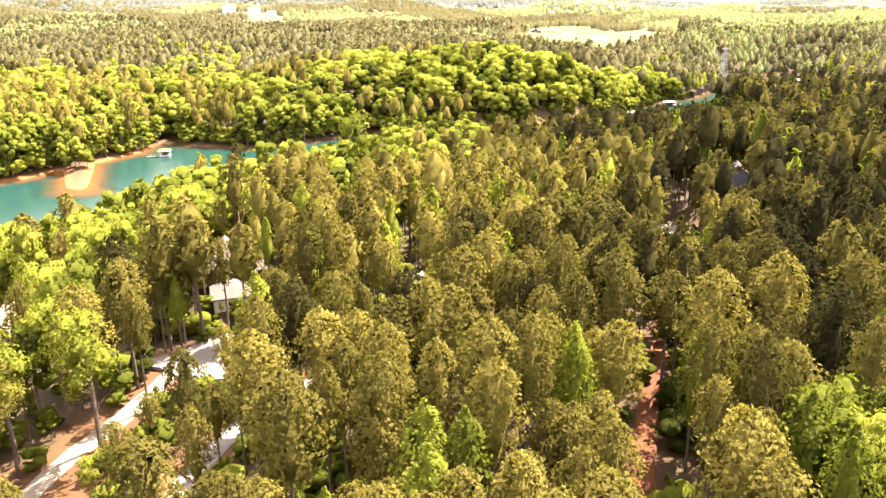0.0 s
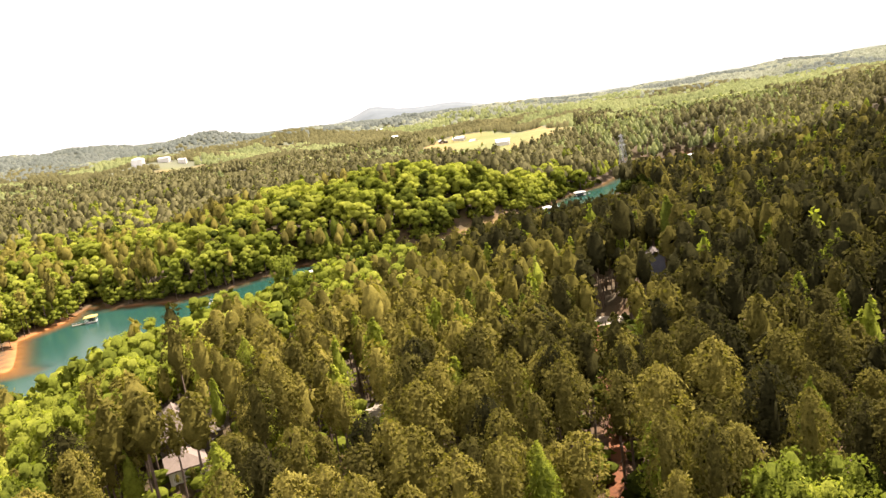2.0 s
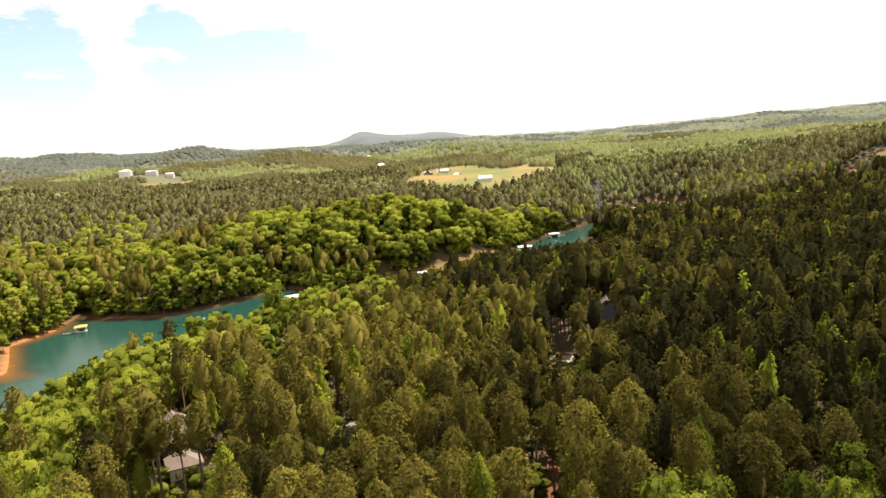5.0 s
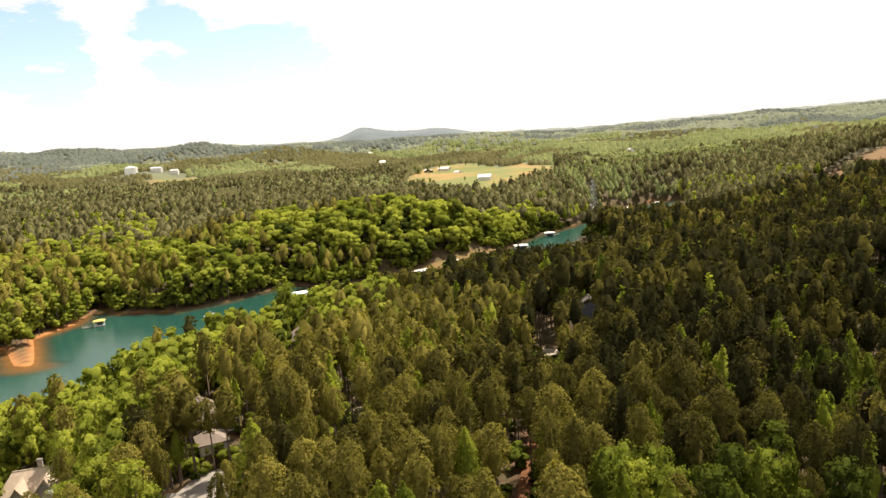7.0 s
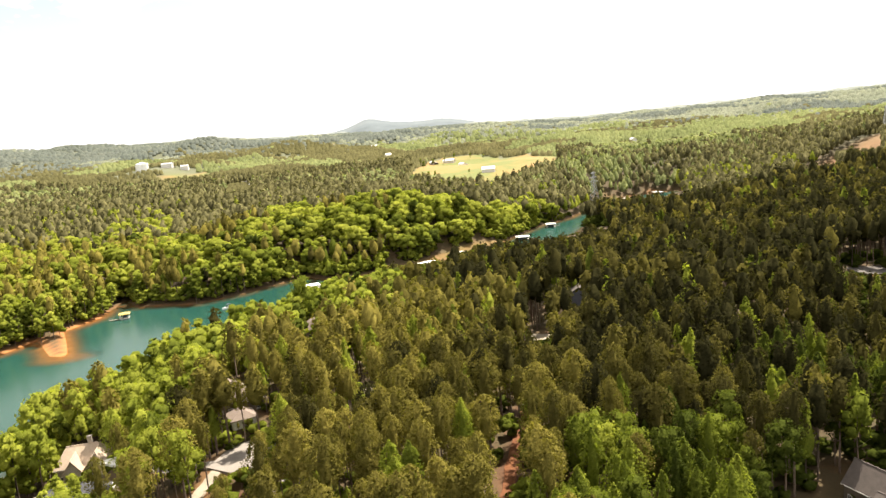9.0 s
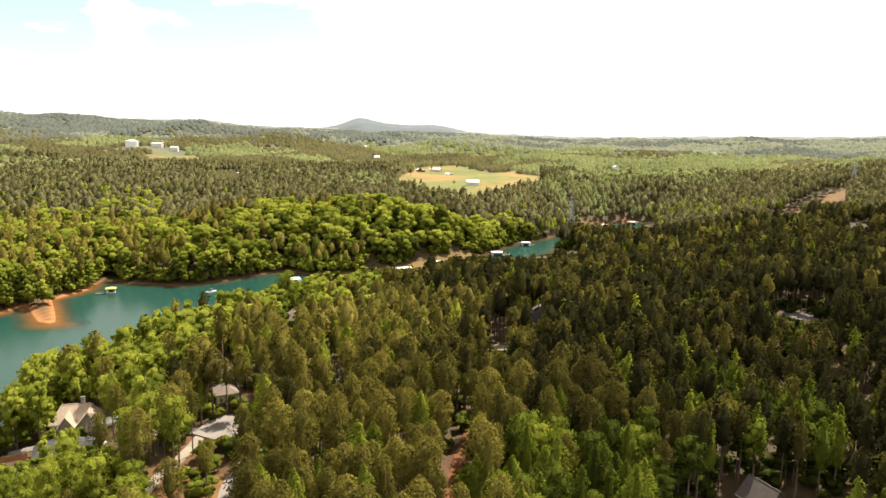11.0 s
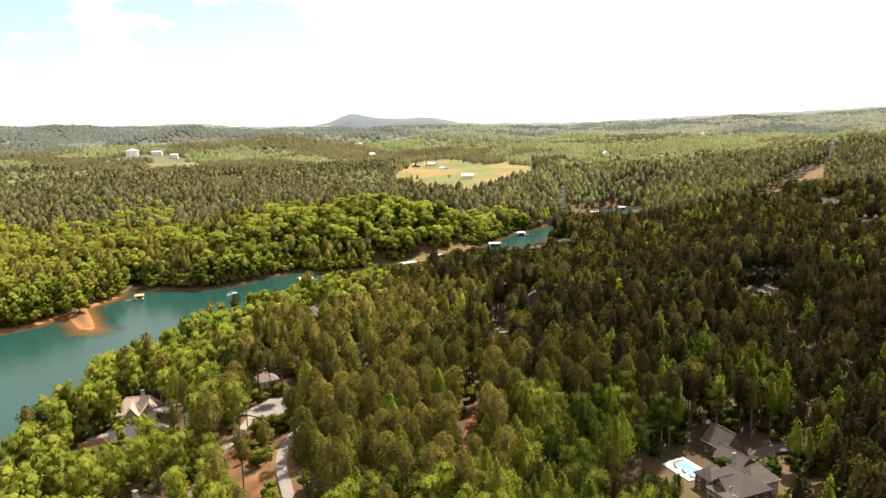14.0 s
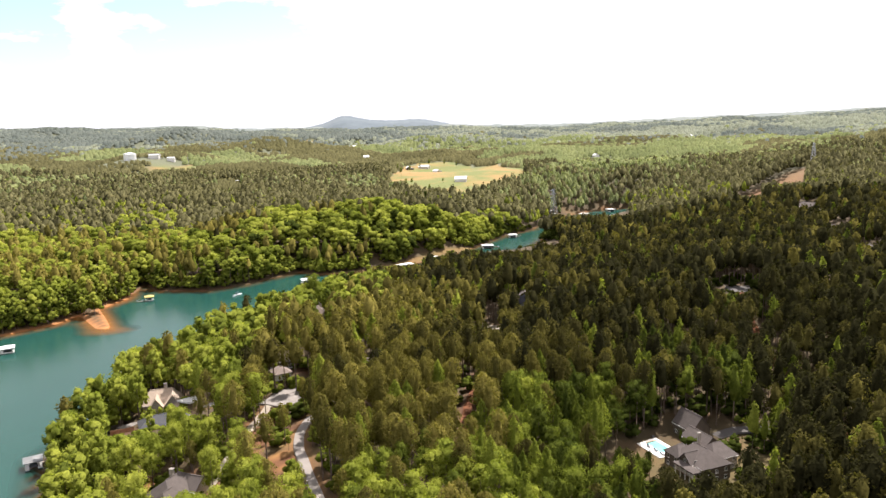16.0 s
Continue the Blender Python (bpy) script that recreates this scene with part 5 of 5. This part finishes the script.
slab_thing("patio", [(-153, 184), (-148, 189), (-145, 188), (-150, 182)], z - 0.4, z + 0.3, M_CONCRETE, "pale stone terrace above the lake", "patio")
z = float(land(-87, 178))
slab_thing("parking_court", [(-95, 173), (-88, 169), (-80, 171), (-80, 184), (-85, 189), (-92, 186)], z - 0.6, z + 0.32, M_CONCRETE, "pale concrete parking court between pines", "paving", "structure")
z = float(land(-60, 219))
slab_thing("paving", [(-66, 216), (-57, 214), (-54, 221), (-62, 224)], z - 0.6, z + 0.3, M_GRAVEL, "pale gravel clearing under the pines", "paving", "structure")
z = float(land(-1, 259))
slab_thing("paving", [(-6, 255), (2, 254), (4, 263), (-5, 264)], z - 0.6, z + 0.35, M_GRAVEL, "pale gravel yard at the end of the track", "paving", "structure")
z = float(land(123, 272))
slab_thing("parking_lot", [(118, 268), (130, 266), (133, 279), (121, 281)], z - 1.2, z + 0.5, M_ASPHALT, "empty grey asphalt turning place in dark pines", "paving", "structure")

fence = new("fence")
fence.matrix_world = pose(-152, 176, float(land(-150, 178)), 0, 0, 25)
tagged(fence, "reddish wooden panel fence near the lake", "fence")
M_FENCE = surface("red_cedar", (0.30, 0.14, 0.075), (0.42, 0.22, 0.12), 0.8)
for k in range(24):
    part("slat", box(0.34 * k, 0.34 * k + 0.3, -0.03, 0.03, 0.1, 1.9 + 0.05 * (k % 2)), M_FENCE, fence)
for k in range(5):
    part("post", box(2.0 * k - 0.07, 2.0 * k + 0.07, 0.03, 0.17, -0.6, 2.0), M_FENCE, fence)


def covered_dock(x, y, turn, w, d, roof_mat, label, gang=6.0, rise=0.55):
    """A floating slip: two finger decks, a bridge to the shore, posts and a shallow hipped roof."""
    foot = new("covered_dock")
    foot.matrix_world = pose(x, y, 0, 0, 0, turn)
    for x0, x1, y0, y1 in ((-w / 2, -w / 2 + 1.3, -d / 2, d / 2), (w / 2 - 1.3, w / 2, -d / 2, d / 2), (-w / 2 + 1.3, w / 2 - 1.3, d / 2 - 1.8, d / 2)):
        part("deck", box(x0, x1, y0, y1, 0.25, 0.6, 0.03), M_TRIM, foot, "pale decking")
        part("float", box(x0 + 0.1, x1 - 0.1, y0 + 0.1, y1 - 0.1, -0.25, 0.25), M_CANVAS, foot)
    posts(foot, (-w / 2 + 0.2, w / 2 - 0.2), (-d / 2 + 0.2, 0, d / 2 - 0.2), 0.6, 3.1, M_TRIM, 0.1)
    part("roof", moved(roof_shell(w, d, 3.1, rise, 0.45, min(w, d) * 0.3), pose(0, 0, 0)), roof_mat, foot)
    part("beam", box(-w / 2, w / 2, -d / 2 + 0.05, -d / 2 + 0.25, 2.75, 3.05), M_CANVAS, foot, "dark roof beam")
    # dark block, added to stand in for the shade under the roof
    part("shade_block", box(-w / 2 + 1.5, w / 2 - 1.5, -d / 2 + 0.6, d / 2 - 2.0, 0.7, 1.9, 0.25), M_CANVAS, foot, "dark block added for the shade under the roof")
    part("gangway", box(w / 2, w / 2 + gang, d / 2 - 1.5, d / 2 - 0.2, 0.35, 0.55, 0.02), M_DECK, foot, "weathered gangway")
    for s in (d / 2 - 1.5, d / 2 - 0.25):
        part("rail", box(w / 2, w / 2 + gang, s, s + 0.05, 1.4, 1.46), M_STEEL, foot)
        for k in range(4):
            part("baluster", box(w / 2 + gang * k / 3.2, w / 2 + gang * k / 3.2 + 0.06, s, s + 0.05, 0.5, 1.42), M_STEEL, foot)
    return tagged(foot, label, "dock", "docks on the lake")


def motor_boat(x, y, turn, length, label, canopy=True):
    foot = new("motor_boat")
    foot.matrix_world = pose(x, y, 0, 0, 0, turn)
    bm = bmesh.new()
    rows = []
    for k in range(9):
        s = k / 8
        half = 1.15 * (1 - max(0, s - 0.45) ** 2 * 3.0)
        yy = (s - 0.5) * length
        lift = 0.25 * s * s
        rows.append([bm.verts.new(p) for p in ((-half, yy, 0.75 + lift), (-half * 0.85, yy, 0.0), (0, yy, -0.35 + lift), (half * 0.85, yy, 0.0), (half, yy, 0.75 + lift))])
    for a, b in zip(rows[:-1], rows[1:]):
        for j in range(4):
            bm.faces.new([a[j], a[j + 1], b[j + 1], b[j]])
        bm.faces.new([a[4], a[0], b[0], b[4]])
    bm.faces.new(rows[0])
    bm.faces.new(rows[-1][::-1])
    part("hull", bm, M_HULL, foot, "white hull")
    part("console", box(-0.5, 0.5, -0.1, 0.6, 0.7, 1.5, 0.08), M_CANVAS, foot)
    part("windscreen", moved(box(-0.7, 0.7, -0.02, 0.02, 0, 0.5), pose(0, 0.7, 1.1, -25)), M_GLASS, foot)
    part("engine", box(-0.3, 0.3, -length / 2 - 0.5, -length / 2 + 0.1, 0.2, 1.2, 0.1), M_CANVAS, foot, "dark outboard engine")
    if canopy:
        part("canopy", box(-1.0, 1.0, -1.6, 0.6, 2.2, 2.3, 0.04), M_CANVAS, foot, "dark canvas canopy")
        for px in (-0.95, 0.95):
            for py in (-1.5, 0.5):
                part("pole", cylinder(px, py, 0.7, 2.2, 0.03, 0.03, 6), M_STEEL, foot)
    return tagged(foot, label, "boat")


covered_dock(-174, 163, 28, 5.4, 5.6, M_GREY_ROOF, "covered dock with a grey steel roof on the lake", 5)
covered_dock(-262, 310, 207, 6.6, 6.6, M_STEEL_ROOF, "covered dock with a white roof on the lake", 6)
M_DOCK_YELLOW = surface("faded_yellow_sheet", (0.36, 0.26, 0.06), (0.46, 0.34, 0.09), 0.5, 0.7)
covered_dock(-226, 425, 200, 5.4, 5.4, M_DOCK_YELLOW, "covered dock with a yellowish roof at the sandy shore", 6)
covered_dock(-121, 462, 20, 9.0, 8.0, M_STEEL_ROOF, "white-roofed boathouse behind the tall lakeside tree", 5)
covered_dock(-48, 507, 33, 13.0, 6.0, M_STEEL_ROOF, "long white-roofed dock along the tan bank", 4)
covered_dock(-24, 536, 45, 7.0, 5.0, M_STEEL_ROOF, "small white-roofed dock at the bend of the inlet", 4)
covered_dock(27, 586, 2, 10.0, 7.0, M_STEEL_ROOF, "white-roofed double dock in the second cove", 6)
covered_dock(58, 645, 5, 8.0, 6.0, M_STEEL_ROOF, "white-roofed dock at the head of the cove", 5)
covered_dock(204, 824, 30, 9.0, 7.0, M_STEEL_ROOF, "white-roofed dock in the far pond", 5)
covered_dock(163, 790, 30, 9.0, 7.0, M_WALL_CREAM, "pale-roofed dock in the far pond", 5)
motor_boat(-166, 429, 150, 8.5, "white motor boat with a dark canopy moored at the bank")


def barn(x, y, turn, w, d, eave, rise, wall_mat, label):
    h = house("barn", x, y, turn, label, "barn")
    wing(h, 0, 0, 0, w, d, -1.5, eave, rise, 0.0, wall_mat, M_STEEL_ROOF, 1, 0.6, False)
    door(h, pose(0, -d / 2 - 0.02, -0.2), 3.6, 3.4, M_DECK, "brown barn door")
    wing(h, w / 2 + 2.5, 0, 0, 5.0, d * 0.9, -1.5, eave * 0.7, 1.0, 0.0, wall_mat, M_STEEL_ROOF, 1, 0.4, False)


barn(29, 1014, 80, 12, 17, 4.6, 3.4, M_TRIM, "long white barn on the hay field")
barn(-22, 1345, 70, 10, 20, 4.0, 3.0, M_WALL_CREAM, "white farm shed at the top of the field")
barn(-52, 1330, 10, 9, 14, 4.0, 2.6, M_WALL_BROWN, "brown farm shed beside the hay field")
barn(0, 1290, 40, 8, 12, 3.6, 2.6, M_TRIM, "small white farmhouse in the field")
barn(270, 1120, 30, 10, 16, 4.5, 3.0, M_TRIM, "white farm building among far trees")
barn(300, 1190, -20, 10, 14, 4.5, 3.0, M_TRIM, "white farm building among far trees")

tank = new("storage_tank")
tz = float(land(-611, 1428))
tank.matrix_world = pose(-611, 1428, tz)
tagged(tank, "large white storage tank on a cleared hilltop", "tank")
part("shell", cylinder(0, 0, -3, 11, 12, 12, 28), M_HULL, tank)
part("dome", cylinder(0, 0, 11, 14, 12.2, 2.0, 28), M_HULL, tank)
part("vent", cylinder(0, 0, 14, 15, 0.8, 0.8, 10), M_STEEL, tank)
bm = bmesh.new()
for k in range(15):
    solid(bm, 12.0, 12.35, -0.4, 0.4, 0.9 * k - 2.5, 0.9 * k - 2.4)
part("ladder", bm, M_STEEL, tank)
for px, py, w, d, t in ((-566, 1440, 12, 22, 80), (-530, 1430, 10, 14, 95)):
    h = house("warehouse", px, py, t, "low white warehouse beside the storage tank", "warehouse")
    wing(h, 0, 0, 0, w, d, -4, 6, 1.8, 0.0, M_TRIM, M_STEEL_ROOF, 1, 0.4, False)

# scattered farmhouses on the far hills
far_rng = random.Random(5)
for px, py in FARMS:
    h = house("farmhouse", px, py, far_rng.uniform(0, 180), "small white farmhouse on the far wooded hills")
    k = far_rng.uniform(0.8, 1.3)
    wing(h, 0, 0, 0, 9 * k, 14 * k, -3, 7, 3.0, 0.0, M_TRIM, M_STEEL_ROOF, 1, 0.5, False)

h = house("farmhouse", 217, 972, 20, "white farmhouse in a clearing of the far woods")
wing(h, 0, 0, 0, 9, 14, -2, 5, 3.0, 0.0, M_TRIM, M_STEEL_ROOF, 1, 0.5, False)
for px, py, turn in ((-348, 1110, 70), (-324, 1108, 100)):
    h = house("farmhouse", px, py, turn, "low white building behind a red clay yard")
    wing(h, 0, 0, 0, 8, 13, -2, 4, 2.4, 0.0, M_TRIM, M_STEEL_ROOF, 1, 0.5, False)


def strut(bm, a, b, r=0.16):
    """A square steel member between two points."""
    a, b = Vector(a), Vector(b)
    m = (b - a).to_track_quat("Z", "Y").to_matrix().to_4x4()
    m.translation = a
    new_bm = box(-r, r, -r, r, 0, (b - a).length)
    me = bpy.data.meshes.new("strut")
    moved(new_bm, m).to_mesh(me)
    new_bm.free()
    bm.from_mesh(me)
    bpy.data.meshes.remove(me)


def pylon(x, y, turn, tall):
    """A lattice mast of four legs with crossed bracing and three arms."""
    foot = new("pylon")
    foot.matrix_world = pose(x, y, float(land(x, y)) - 0.3, 0, 0, turn)
    wide = lambda z: 3.2 * (1 - z / tall) + 0.55
    for sx, sy in ((-1, -1), (1, -1), (1, 1), (-1, 1)):
        bm = bmesh.new()
        strut(bm, (sx * wide(0), sy * wide(0), 0), (sx * wide(tall), sy * wide(tall), tall), 0.2)
        part("leg", bm, M_STEEL, foot)
    levels = [tall * k / 9 for k in range(10)]
    for z0, z1 in zip(levels[:-1], levels[1:]):
        bm = bmesh.new()
        a, b = wide(z0), wide(z1)
        for p, q in (((-1, -1), (1, -1)), ((1, -1), (1, 1)), ((1, 1), (-1, 1)), ((-1, 1), (-1, -1))):
            strut(bm, (p[0] * a, p[1] * a, z0), (q[0] * b, q[1] * b, z1), 0.1)
            strut(bm, (q[0] * a, q[1] * a, z0), (p[0] * b, p[1] * b, z1), 0.1)
        part("bracing", bm, M_STEEL, foot)
    for k, z in enumerate((tall * 0.72, tall * 0.84, tall * 0.96)):
        bm = bmesh.new()
        reach = 6.5 - k
        for s in (-1, 1):
            strut(bm, (0, 0, z), (s * reach, 0, z), 0.18)
            strut(bm, (0, 0, z + 1.6), (s * reach, 0, z), 0.1)
        arm = part("arm", bm, M_STEEL, foot)
        for s in (-1, 1):
            part("insulator", cylinder(s * (reach - 0.2), 0, z - 1.8, z, 0.16, 0.16, 6), M_CANVAS, arm)
    return tagged(foot, "grey steel lattice pylon above the woods", "pylon", "pylons along the cleared strip")


pylon(123, 772, 40, 36)
pylon(478, 858, 40, 34)
